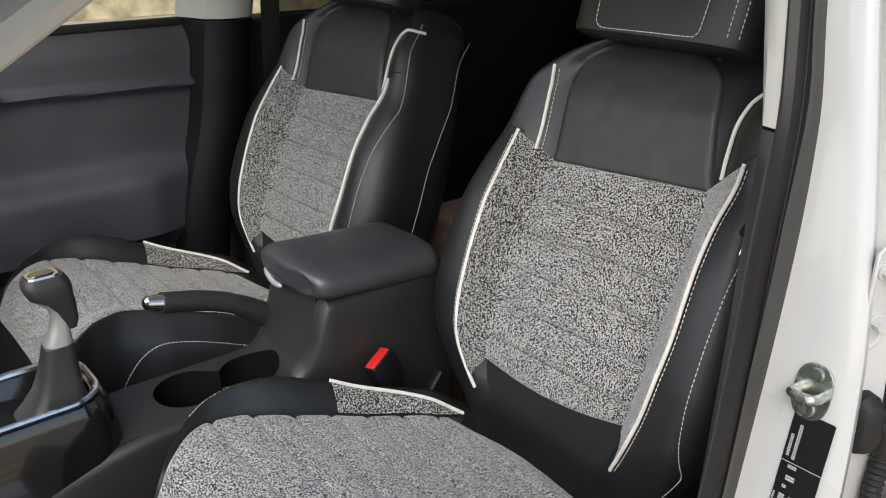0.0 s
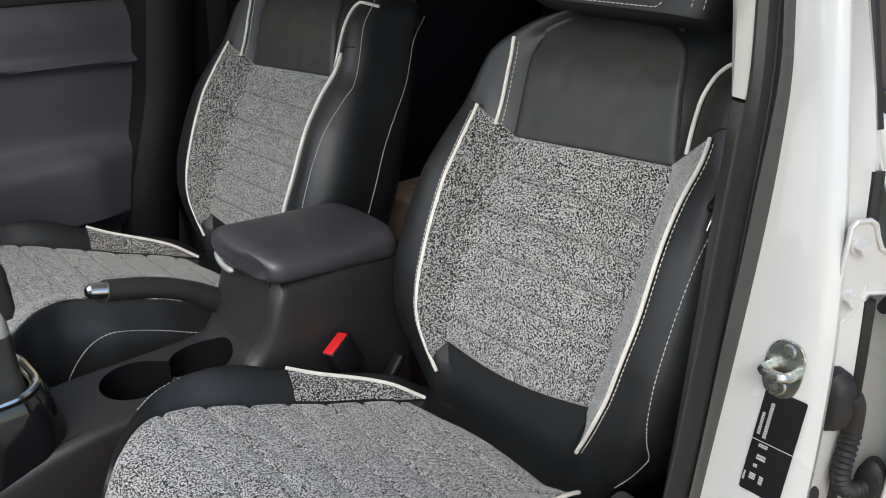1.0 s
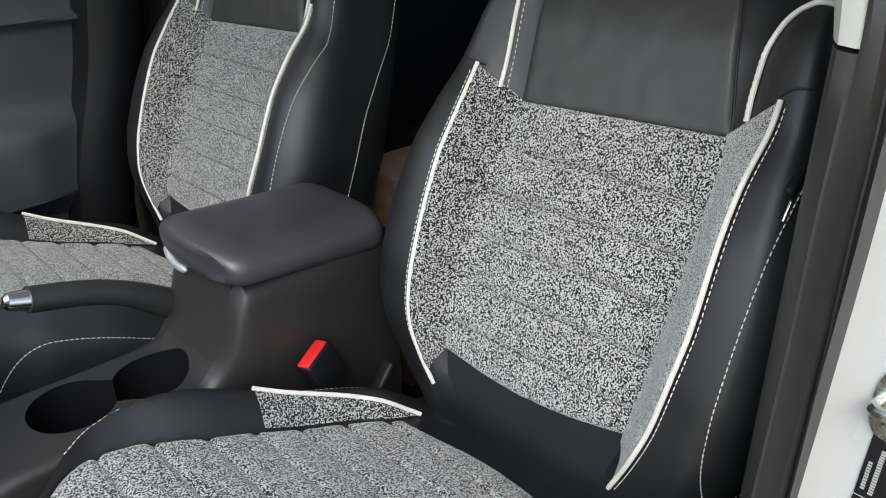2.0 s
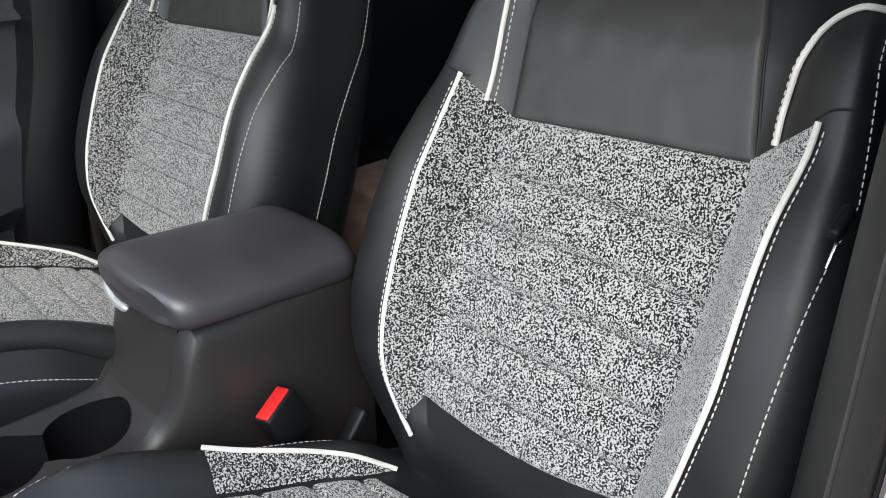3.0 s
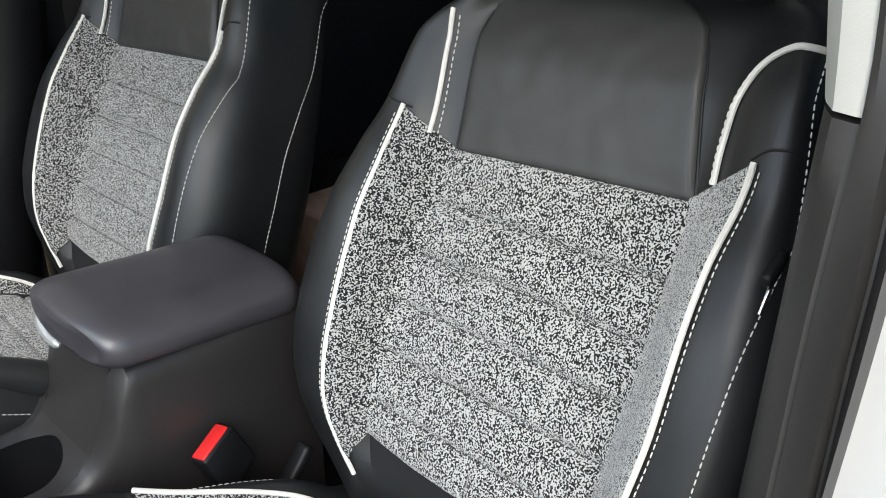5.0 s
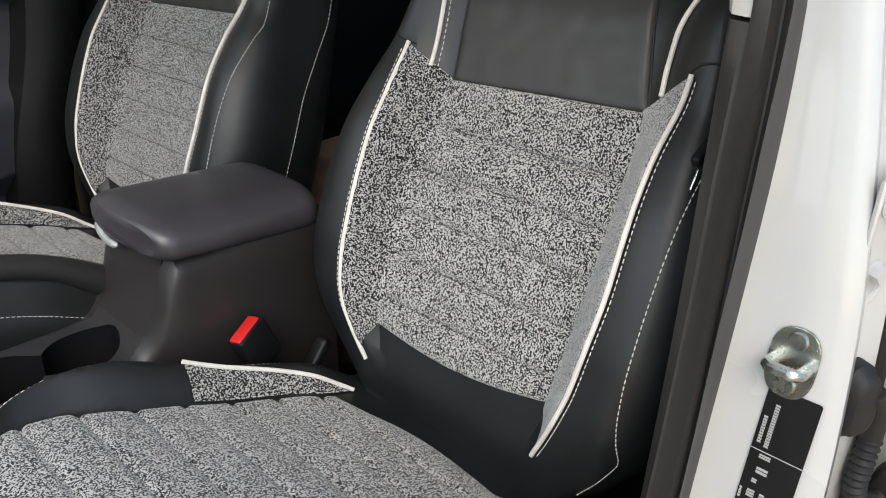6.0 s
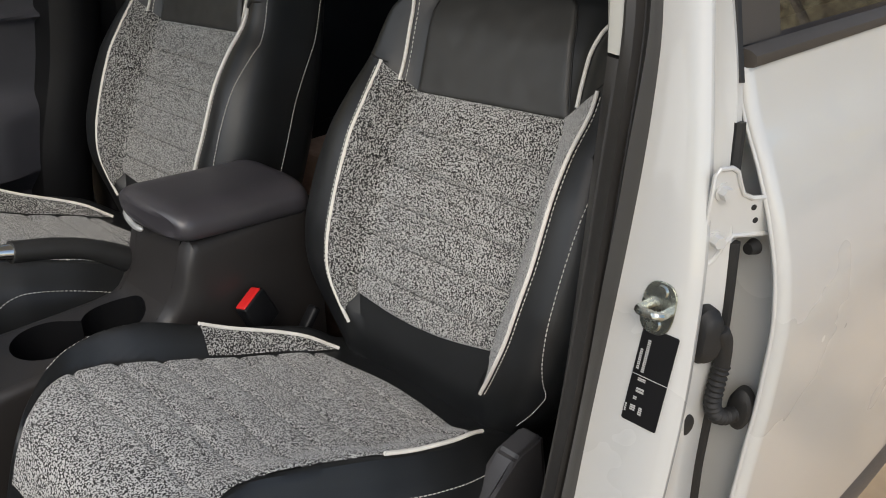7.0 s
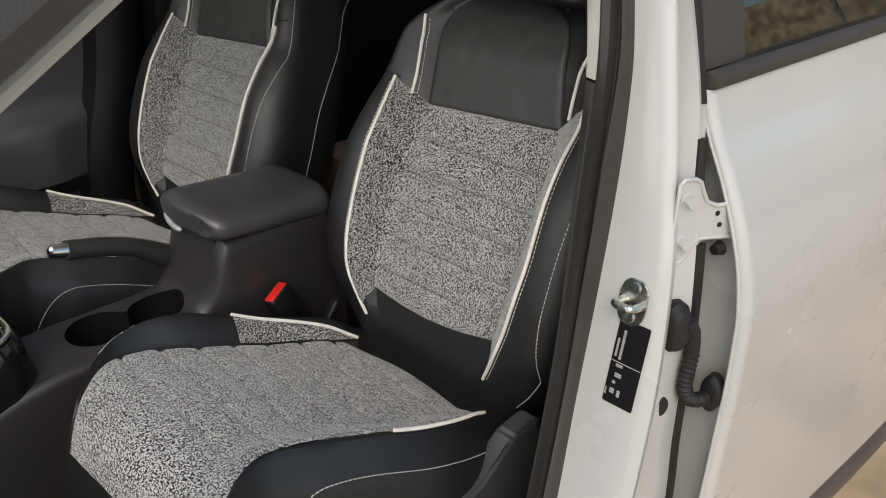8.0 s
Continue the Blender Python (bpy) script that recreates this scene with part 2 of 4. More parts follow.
setting("backdrop", w, STRAW, "dry straw coloured bank behind the car", "bank")

# ---- seat geometry: u across (inward), v up the backrest, w out of its face ----
REC = radians(18.4)
B_O, B_V, B_N = Vector((0.697, 0.625, 0.69)), Vector((math.sin(REC), 0, math.cos(REC))), Vector((-math.cos(REC), 0, math.sin(REC)))
CR = radians(11)
C_O, C_V, C_N = Vector((0.334, 0.625, 0.712)), Vector((math.cos(CR), 0, -math.sin(CR))), Vector((math.sin(CR), 0, math.cos(CR)))
Y = Vector((0, 1, 0))


def B(u, v, w):
    return B_O + Y * u + B_V * v + B_N * w


def C(u, s, w):
    return C_O + Y * u + C_V * s + C_N * w


V_K = [-0.07, -0.03, 0.0, 0.05, 0.10, 0.15, 0.20, 0.27, 0.345, 0.40, 0.465, 0.51, 0.54, 0.56]
U_K = [0.165, 0.19, 0.213, 0.242, 0.257, 0.263, 0.263, 0.257, 0.244, 0.229, 0.208, 0.176, 0.138, 0.08]
PV = [-0.05, 0.003, 0.02, 0.04, 0.07, 0.10, 0.15, 0.21, 0.275, 0.34, 0.40, 0.47, 0.56]
PU = [0.115, 0.132, 0.141, 0.151, 0.164, 0.173, 0.180, 0.184, 0.182, 0.179, 0.181, 0.176, 0.165]
PW = [-0.02, 0.006, 0.015, 0.025, 0.038, 0.045, 0.050, 0.048, 0.042, 0.024, 0.003, -0.004, -0.05]
CV_K = [-0.07, 0.0, 0.06, 0.15, 0.25, 0.36, 0.45, 0.52, 0.56]
CW_K = [-0.03, -0.005, 0.0, -0.008, -0.018, -0.03, -0.028, -0.045, -0.07]


def half_width(v, side=1):
    """Half the backrest's width; the door side shoulder is squarer."""
    return hermite(V_K, U_K, v) + (hermite([0.38, 0.465, 0.51, 0.54, 0.56], [0.0, 0.010, 0.034, 0.056, 0.075], v) if side < 0 else 0)


def pipe_u(v, side=-1):
    """The piping sits a little further in on the console side."""
    return hermite(PV, PU, v) - (0.011 * math.exp(-(((v - 0.19) / 0.13) ** 2)) if side > 0 else 0)


def pipe_w(v):
    return hermite(PV, PW, v)


def back_w(u, v):
    a, U = abs(u), half_width(v, u)
    p = min(pipe_u(v, u), U - 0.03)
    wc, wp = hermite(CV_K, CW_K, v), pipe_w(v)
    inner = min(0.128, p - 0.02)
    if a <= inner:
        return wc
    if a <= p:
        t = (a - inner) / (p - inner)
        return wc + (wp - wc) * (t * t * (3 - 2 * t) * 0.5 + 0.5 * t)
    e = min(1.0, (a - p) / max(1e-4, U - p))
    return wp + 0.004 * math.sin(math.pi * min(1, e * 1.4)) - 0.07 * (1 - math.sqrt(max(0, 1 - e**4)))


def back_body():
    rings = []
    for v in np.linspace(-0.07, 0.56, 120):
        U, D = half_width(v), half_width(v, -1)
        ring = []
        for k in range(72):
            q = -math.cos(math.pi * k / 71)
            u = (U if q > 0 else D) * (0.35 * q + 0.65 * math.sin(q * math.pi / 2))
            ring.append(B(u, v, back_w(u, v)))
        edge, depth = back_w(U, v), hermite([-0.07, 0.3, 0.5, 0.56], [-0.17, -0.17, -0.16, -0.14], v)
        for k in range(1, 24):
            a = math.pi * k / 24
            u = (U if math.cos(a) > 0 else D) * math.copysign(abs(math.cos(a)) ** 0.22, math.cos(a))
            ring.append(B(u, v, edge + (min(depth, edge - 0.02) - edge) * max(0.0, math.sin(a)) ** 0.8))
        rings.append(ring)
    return loft(rings)


def row_drift(u, q):
    return -0.010 * u + 0.0018 * noise.noise((u * 14, q * 60, 2.0))


def panel(ul, ur, vb, vt, surf, nu, nv, puff=0.004, lift=0.0015, quilt=(), depth=0.003, cuts=()):
    """A padded cover panel between the side lines ul(b), ur(b) and the ends vb(a), vt(a), on a surface."""
    def fn(a, b):
        v = vb(a) * (1 - b) + vt(a) * b
        u = ul(b) * (1 - a) + ur(b) * a
        e = min(1, a * 24, (1 - a) * 24) * min(1, b * 26, (1 - b) * 26)
        h = lift + puff * math.sqrt(max(0, 1 - (1 - e) ** 2))
        for q in quilt if h > 0.004 else ():
            h -= depth * math.exp(-(((v - q - row_drift(u, q)) / 0.0050) ** 2))
        for (cu, v0, v1) in cuts:
            if v0 < v < v1:
                h -= 0.003 * math.exp(-(((u - cu) / 0.003) ** 2))
        h += 0.0012 * noise.noise((u * 38, v * 38, 3.1))
        return surf(u, v, max(0.0003, h))
    return grid(fn, nu, nv)


def seat_cushion_profile(s):
    """Right crest, left valley and fabric height of the cushion at s."""
    R = hermite([-0.14, -0.10, -0.06, -0.015, 0.07, 0.165, 0.23, 0.28, 0.34, 0.42], [-0.165, -0.150, -0.122, -0.106, -0.12, -0.142, -0.157, -0.163, -0.16, -0.15], s)
    L = hermite([-0.14, -0.09, -0.06, -0.03, 0.0, 0.068, 0.139, 0.2, 0.25, 0.32, 0.42], [0.14, 0.192, 0.216, 0.226, 0.224, 0.205, 0.192, 0.18, 0.168, 0.145, 0.13], s)
    F = hermite([-0.14, -0.125, -0.10, -0.05, 0.0, 0.125, 0.2, 0.28, 0.34, 0.42], [-0.06, -0.012, 0.014, 0.027, 0.03, 0.019, 0.008, 0.002, -0.004, -0.01], s)
    return R, L, F


def margin_out(s):
    return hermite([-0.14, -0.10, -0.03, 0.05], [0.010, 0.014, 0.040, 0.052], s)


def margin(s):
    return hermite([-0.14, -0.07, 0.0, 0.07], [0.010, 0.012, 0.035, 0.06], s)


def cush_w(u, s):
    R, L, F = seat_cushion_profile(s)
    k, j = margin(s) / 0.06, margin_out(s) / 0.052
    up = hermite([-0.14, -0.1, -0.02, 0.1, 0.3, 0.38], [0.0, 0.008, 0.019, 0.024, 0.026, 0.004], s)
    lift = 1 + 0.55 * math.exp(-(((s - 0.06) / 0.09) ** 2))
    xs = [R - 0.052 * j, R - 0.046 * j, R - 0.034 * j, R - 0.016 * j, R, R + 0.02, R + 0.055, 0.03, L - 0.03, L, L + 0.018 * k, L + 0.034 * k, L + 0.048 * k, L + 0.056 * k, L + 0.06 * k]
    ys = [F - 0.17, F - 0.10, F - 0.035, F - 0.004, F + up * 0.75, F + up * 0.5, F, F + 0.003, F, F + 0.002, F + up * 0.9 * lift, F + up * 1.3 * lift, F + up * 0.5 * lift, F - 0.06, F - 0.17]
    return hermite(xs, ys, u)


def cushion_body():
    rings = []
    for s in np.linspace(-0.14, 0.42, 60):
        R, L, F = seat_cushion_profile(s)
        a, b = R - margin_out(s), L + margin(s)
        ring = [C(u, s, cush_w(u, s)) for u in (a + (b - a) * 0.5 * (1 - math.cos(math.pi * k / 79)) for k in range(80))]
        rings.append(ring)
    return loft(rings)


def front_seat():
    seat = thing("front_seat", (0.55, 0.645, 0.33), "black leather front seat with grey boucle inserts and white piping", "car seat", "front seats")
    back = part("backrest", back_body(), LEATHER, seat)
    bs = lambda u, v, h: B(u, v, back_w(u, v) + h)
    rows = (0.087, 0.142, 0.197, 0.252, 0.307)
    part("fabric_panel", panel(lambda b: 0.132 + 0.009 * math.sin(math.pi * b), lambda b: -0.132 - 0.006 * math.sin(math.pi * b), lambda a: 0.050 - 0.014 * math.sin(math.pi * a) + 0.012 * a, lambda a: 0.362 + 0.016 * a, bs, 90, 130, quilt=rows, puff=0.0065, lift=0.002, depth=0.0062, cuts=((-0.008, 0.03, 0.082),)), FABRIC_FINE, back, "grey looped boucle cloth with stitched rows")
    for sg in (1, -1):
        def side(a, b, sg=sg):
            v = 0.006 + (0.387 if sg > 0 else 0.414) * b
            if a < 1:
                v = v * a + (1 - a) * (0.052 + (0.311 if sg > 0 else 0.328) * b)
            u = (0.127 + 0.005 * math.sin(math.pi * b)) * (1 - a) + pipe_u(v, sg) * a
            e = min(1, a * 12, (1 - a) * 6) * min(1, b * 14, (1 - b) * 14)
            h = 0.0028 + 0.003 * math.sqrt(max(0, 1 - (1 - e) ** 2))
            for q in (0.138, 0.25, 0.355):
                h -= 0.0025 * math.exp(-(((v - q) / 0.004) ** 2))
            return B(sg * u, v, back_w(sg * u, v) + h)
        # door-side insert gets the lit tone of the same cloth
        part("side_insert", grid(side, 26, 100), FABRIC if sg > 0 else FABRIC_LIT, back, "grey boucle bolster insert")
    head = panel(lambda b: 0.128 + 0.006 * b - 0.03 * max(0, b - 0.75), lambda b: -0.131 + 0.032 * b + 0.02 * max(0, b - 0.75), lambda a: 0.3605 + 0.016 * a, lambda a: 0.548 - 0.03 * (2 * a - 1) ** 4, bs, 80, 60, puff=0.0045, lift=0.0010)
    part("head_panel", head, LEATHER_LIT, back, "smooth leather upper panel, paler tone for light")
    lines = []
    for sg in (1, -1):
        run = []
        for b in np.linspace(0.0, 0.9, 30):
            u = 0.1285 + 0.006 * b - 0.03 * max(0, b - 0.75) if sg > 0 else -0.1315 + 0.032 * b + 0.02 * max(0, b - 0.75)
            v = (0.366 if sg > 0 else 0.382) * (1 - b) + 0.52 * b
            run.append(bs(u, v, 0.0004))
        part("seam", tube(run, [0.0016 - 0.0009 * i / 29 for i in range(30)], 6), RUBBER, back)
    for sg in (1, -1):
        run = [B(sg * pipe_u(v, sg), v, back_w(sg * pipe_u(v, sg), v) + 0.0028) for v in np.linspace(0.002, 0.394 if sg > 0 else 0.421, 50)]
        part("piping", tube(run, 0.0027, 8), PIPING, back, "white piping")
        off = lambda d: [B(sg * (pipe_u(v, sg) + d), v, back_w(sg * (pipe_u(v, sg) + d), v) + 0.0012) for v in np.linspace(0.005, 0.388 if sg > 0 else 0.415, 50)]
        lines.append(off(0.0062))
        wing_k = [(0.1475, 0.396), (0.1445, 0.425), (0.1445, 0.455), (0.152, 0.486), (0.167, 0.5045), (0.182, 0.5115), (0.203, 0.512)] if sg < 0 else [(0.151, 0.372), (0.153, 0.42), (0.155, 0.46), (0.158, 0.497)]
        q = spline([(a, b) for a, b in wing_k], 30)
        wing = [B(sg * p.x, p.y, back_w(sg * min(p.x, half_width(p.y, sg) - 0.004), p.y) + 0.003) for p in q]
        part("piping", tube(wing, 0.0027, 8), PIPING, back, "white shoulder piping")
        lines.append([B(sg * (p.x - 0.0052), p.y, back_w(sg * (p.x - 0.0052), p.y) + 0.001) for p in q])
        seam = [B(sg * min(0.226, half_width(v, sg) - 0.012), v, back_w(sg * min(0.226, half_width(v, sg) - 0.012), v) + 0.001) for v in np.linspace(-0.03, 0.53, 60)]
        if sg < 0:
            lines.append(seam)
        side_seam = [B(sg * (half_width(v, sg) + 0.0005), v, back_w(sg * half_width(v, sg), v) - 0.045) for v in np.linspace(0.0, 0.525, 50)]
        if sg < 0:
            lines.append(side_seam)
        fq = spline([(0.172, 0.393), (0.192, 0.3955), (0.214, 0.402)] if sg > 0 else [(0.176, 0.4225), (0.189, 0.4325), (0.206, 0.436)], 10)
        fold = [B(sg * f.x, f.y, back_w(sg * f.x, f.y) - 0.0005) for f in fq]
        part("seam", tube(fold, 0.0016, 6), RUBBER, back)
    tagged(part("stitching", stitches(lines), THREAD, back, "white stitch lines"), kind="stuff")
    seams = []
    rng = random.Random(4)
    for q in rows:
        seams.append([bs(u, q + row_drift(u, q), 0.0034 + 0.0012 * rng.random()) for u in np.linspace(-0.126, 0.128, 60)])
    for sg in (1, -1):
        for q in (0.138, 0.25, 0.355):
            seams.append([bs(sg * u, q, 0.0022) for u in np.linspace(0.142, pipe_u(q, sg) - 0.006, 14)])
    seams.append([bs(-0.008, v, 0.006) for v in np.linspace(0.042, 0.08, 8)])
    seams.append([bs(0.133 + 0.009 * math.sin(math.pi * b), 0.052 + 0.311 * b, 0.0016) for b in np.linspace(0.02, 0.98, 50)])
    seams.append([bs(-0.133 - 0.006 * math.sin(math.pi * b), 0.062 + 0.316 * b, 0.0016) for b in np.linspace(0.02, 0.98, 50)])
    tagged(part("row_stitching", stitches(seams, 0.0085, 0.0052, 0.0008), DARK_THREAD, back, "dark quilting stitches"), kind="stuff")
    # cushion
    cush = part("cushion", cushion_body(), LEATHER, seat)
    cs = lambda u, s, h: C(u, s, cush_w(u, s) + h)

    def fab(a, b):
        s = -0.136 + 0.456 * b + 0.02 * math.sin(math.pi * a) * b
        R, L, F = seat_cushion_profile(s)
        u = (R + 0.004) * (1 - a) + (L - 0.001) * a
        e = min(1, a * 12, (1 - a) * 12) * min(1, b * 14 + 0.3, (1 - b) * 12)
        h = 0.001 + 0.005 * math.sqrt(max(0, 1 - (1 - e) ** 2))
        for k in range(7):
            q = -0.035 + 0.055 * k + 0.012 * (a - 0.5)
            h -= 0.004 * math.exp(-(((s - q) / 0.005) ** 2))
        return cs(u, s, h + 0.0012 * noise.noise((u * 38, s * 38, 7.7)))

    part("cushion_fabric", grid(fab, 100, 170), FABRIC_FINE, cush, "grey boucle cushion top with cross pleats")

    def ins(a, b):
        s = 0.150 + 0.20 * b
        R, L, F = seat_cushion_profile(s)
        u = L + (0.002 + 0.030 * a * (1 - b) ** 0.6)
        return cs(u, s, 0.003)

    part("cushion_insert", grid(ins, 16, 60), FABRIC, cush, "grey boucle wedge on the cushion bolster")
    lpipe = []
    for b in np.linspace(0, 1, 30):
        s = 0.150 + 0.20 * b
        R, L, F = seat_cushion_profile(s)
        lpipe.append(cs(L + 0.002 + 0.031 * (1 - b) ** 0.6, s, 0.004))
    part("piping", tube(lpipe, 0.0028, 8), PIPING, cush, "white piping")
    rpipe, rst = [], []
    for s in np.linspace(0.165, 0.33, 24):
        R = seat_cushion_profile(s)[0]
        rpipe.append(cs(R, s, 0.004))
    for s in np.linspace(-0.03, 0.38, 50):
        R = seat_cushion_profile(s)[0]
        rst.append(cs(R - 0.030 - 0.010 * max(0, (0.12 - s) / 0.15) ** 2, s, 0.0015))
    part("piping", tube(rpipe, 0.0028, 8), PIPING, cush, "white piping")
    lst = []
    for s in np.linspace(-0.06, 0.3, 50):
        L = seat_cushion_profile(s)[1]
        lst.append(cs(L + 0.040 * margin(s) / 0.06, s, 0.0015))
    tagged(part("stitching", stitches([rst, lst]), THREAD, cush, "white stitch line"), kind="stuff")
    # headrest
    hr = loft([[B(0.145 * sx * math.copysign(abs(math.cos(a)) ** 0.5, math.cos(a)), v, -0.038 + 0.058 * sw * math.copysign(abs(math.sin(a)) ** 0.6, math.sin(a))) for a in (2 * math.pi * k / 40 for k in range(40))]
               for v, sx, sw in ((0.546, 0.80, 0.75), (0.5465, 0.90, 0.92), (0.549, 0.95, 0.98), (0.556, 0.97, 1), (0.65, 0.96, 1), (0.69, 0.94, 0.93), (0.715, 0.86, 0.75), (0.725, 0.7, 0.5))])
    rest = part("headrest", hr, LEATHER, seat, "black leather headrest with white stitching")
    ol = spline([(0.08, 0.685), (0.083, 0.615), (0.08, 0.562), (0.068, 0.552), (0.0, 0.553), (-0.072, 0.554), (-0.081, 0.562), (-0.083, 0.615), (-0.08, 0.685)], 60)
    lines = [[B(p.x, p.y, 0.0205) for p in ol]] + [[B(-q, v, 0.012 - (q - 0.115) * 0.6) for v in np.linspace(0.56, 0.69, 12)] for q in (0.115, 0.127)]
    tagged(part("stitching", stitches(lines), THREAD, rest, "white stitch outline"), kind="stuff")
    for sg in (1, -1):
        part("headrest_post", tube([B(sg * 0.07, 0.50, -0.08), B(sg * 0.07, 0.60, -0.04)], 0.006, 10), PLASTIC, seat)
    # base
    part("seat_frame", box(0.30, 0.74, 0.47, 0.83, 0.42, 0.60, 0.02), PLASTIC, seat)
    shield = loft([[Vector((x, y, z)) for x, z in ((0.40, 0.46), (0.70, 0.44), (0.735, 0.56), (0.715, 0.66), (0.66, 0.655), (0.60, 0.60), (0.42, 0.56))] for y in (0.405, 0.412, 0.44)])
    bmesh.ops.bevel(shield, geom=shield.edges[:], offset=0.006, segments=2, affect="EDGES")
    part("side_shield", shield, PLASTIC_GREY, seat, "dark plastic recliner cover")
    for y in (0.50, 0.80):
        part("seat_rail", box(0.28, 0.78, y - 0.02, y + 0.02, 0.33, 0.43, 0.004), PLASTIC, seat)
    return seat


near_seat = front_seat()
copy_thing(near_seat, pose(0.55, 0.645 + 0.70, 0.33))

# ---- cabin shell ----
setting("floor", box(-0.6, 2.2, 0.28, 1.72, 0.28, 0.33, 0.004), CARPET, "black carpeted cabin floor", "floor")
setting("ceiling", box(0.28, 2.3, 0.40, 1.60, 1.565, 1.60, 0.015), HEADLINER, "pale grey cloth headliner", "ceiling")

# ---- near door pillar ----
def pillar_x(z):
    return hermite([0.30, 0.80, 1.05, 1.30, 1.60], [0.53, 0.652, 0.702, 0.742, 0.79], z)


Z_T = [0.30, 0.60, 0.80, 0.95, 1.06, 1.18, 1.27, 1.60]
SEAL_OUT = [0.278, 0.281, 0.286, 0.293, 0.300, 0.305, 0.318, 0.385]
SEAL_IN = [y + 0.05 for y in SEAL_OUT]
FACE_EDGE = [0.292, 0.295, 0.303, 0.306, 0.309, 0.317, 0.334, 0.396]
FACE_OUT = [0.19, 0.20, 0.206, 0.220, 0.240, 0.268, 0.290, 0.37]


GAP_Z = [0.30, 0.62, 0.73, 0.84, 1.00, 1.07, 1.12, 1.30, 1.60]
GAP_Y = [0.20, 0.200, 0.204, 0.204, 0.212, 0.226, 0.232, 0.285, 0.37]


def gap_x(z):
    return 0.742 + 0.1 * max(0, z - 1.05)


def pillar_ring(z):
    x, a, b, c, q, g = pillar_x(z), hermite(Z_T, SEAL_IN, z), hermite(Z_T, FACE_EDGE, z) + 0.006, hermite(Z_T, FACE_OUT, z), hermite(GAP_Z, GAP_Y, z), gap_x(z)
    plan = [(x + 0.13, a), (x, a), (x - 0.002, b), (x, b - 0.004), (x - 0.001, (b + c) / 2), (x, c + 0.014), (x + 0.003, c + 0.005), (x + 0.009, c), (x + 0.016, c), (x + 0.022, c + 0.004), (x + 0.027, c + 0.012), ((x + 0.027 + g) / 2, (c + 0.012 + q + 0.006) / 2), (g - 0.004, q + 0.006), (g + 0.012, q + 0.008), (g + 0.02, q + 0.05), (x + 0.14, a - 0.02)]
    return [Vector((px, py, z)) for px, py in plan]


PILLAR = thing("door_pillar", (0.56, 0.30, 0.30), "white painted steel door pillar between the doors", "car pillar")
part("pillar_panel", loft([pillar_ring(z) for z in np.linspace(0.30, 1.60, 60)]), PAINT, PILLAR)


def strip(fn, n=40, z0=0.30, z1=1.60, r=0.008, k=8):
    return tube([fn(z) for z in np.linspace(z0, z1, n)], r, k)


def seal_marks(z):
    """The seal's outer edge, its groove, the trim's outer and inner edges."""
    x, c = pillar_x(z), hermite(Z_T, SEAL_OUT, z)
    up = max(0.0, min(1.0, (z - 1.1) / 0.12))
    return (x - 0.026, c), (x - 0.042 + 0.014 * up, c + 0.013 + 0.008 * up), (x - 0.033, c + 0.037), (0.712 + 0.2 * max(0, z - 1.17), 0.366 + 0.25 * max(0, z - 1.17))


def seal_ring(z):
    x = pillar_x(z)
    _, (bx, by), (tx, ty), _ = seal_marks(z)
    lip = hermite(Z_T, FACE_EDGE, z)
    plan = [(x + 0.002, lip), (x - 0.008, lip - 0.001), (x - 0.016, lip - 0.0015), (x - 0.026, lip - 0.002), (bx - 0.002, min(by, lip) - 0.0035), (bx + 0.008, by - 0.001), (bx + 0.008, by + 0.001), (bx - 0.004, by + 0.004), (tx - 0.003, (by + ty) / 2 + 0.004), (tx, ty), (tx + 0.03, ty + 0.003), (x + 0.012, ty)]
    return [Vector((px, py, z)) for px, py in plan]


part("door_seal", loft([seal_ring(z) for z in np.linspace(0.30, 1.60, 60)]), RUBBER_GREY, PILLAR, "dark grey rubber door seal")


def trim_ring(z):
    _, _, (tx, ty), (ax, ay) = seal_marks(z)
    plan = [(tx + 0.003, ty - 0.001), (tx + 0.002, ty + 0.004), ((tx + ax) / 2 - 0.006, (ty + ay) / 2 + 0.004), (ax - 0.003, ay), (ax + 0.006, ay + 0.004), (ax + 0.06, ay + 0.014), (ax + 0.13, ay + 0.02), (ax + 0.13, ty), (tx + 0.04, ty)]
    return [Vector((px, py, z)) for px, py in plan]


part("lower_trim", loft([trim_ring(z) for z in np.linspace(0.33, 1.170, 40)]), RUBBER_GREY, PILLAR, "dark plastic lower pillar trim")
part("upper_trim", loft([trim_ring(z) for z in np.linspace(1.1735, 1.55, 20)]), TRIM_LIGHT, PILLAR, "light grey upper pillar trim")
for z0, z1 in ((0.30, 0.998), (1.056, 1.118)):
    rub = [Vector((gap_x(z) + 0.001, hermite(GAP_Z, GAP_Y, z) + 0.005, z)) for z in np.linspace(z0, z1, 30)]
    part("gap_seal", tube(rub, 0.0065, 8), RUBBER, PILLAR, "black rubber strip in the door gap")

# latch striker
def face_pose(y, z, dx=0.0):
    """A frame on the pillar's forward face: x outward, y up the face, z out of it."""
    lean = (pillar_x(z + 0.05) - pillar_x(z - 0.05)) / 0.1
    up = Vector((lean, 0, 1)).normalized()
    across = Vector((0, -1, 0))
    out = across.cross(up)
    m = Matrix((across, up, out)).transposed().to_4x4()
    m.translation = Vector((pillar_x(z) - 0.0015 + dx, y, z))
    return m


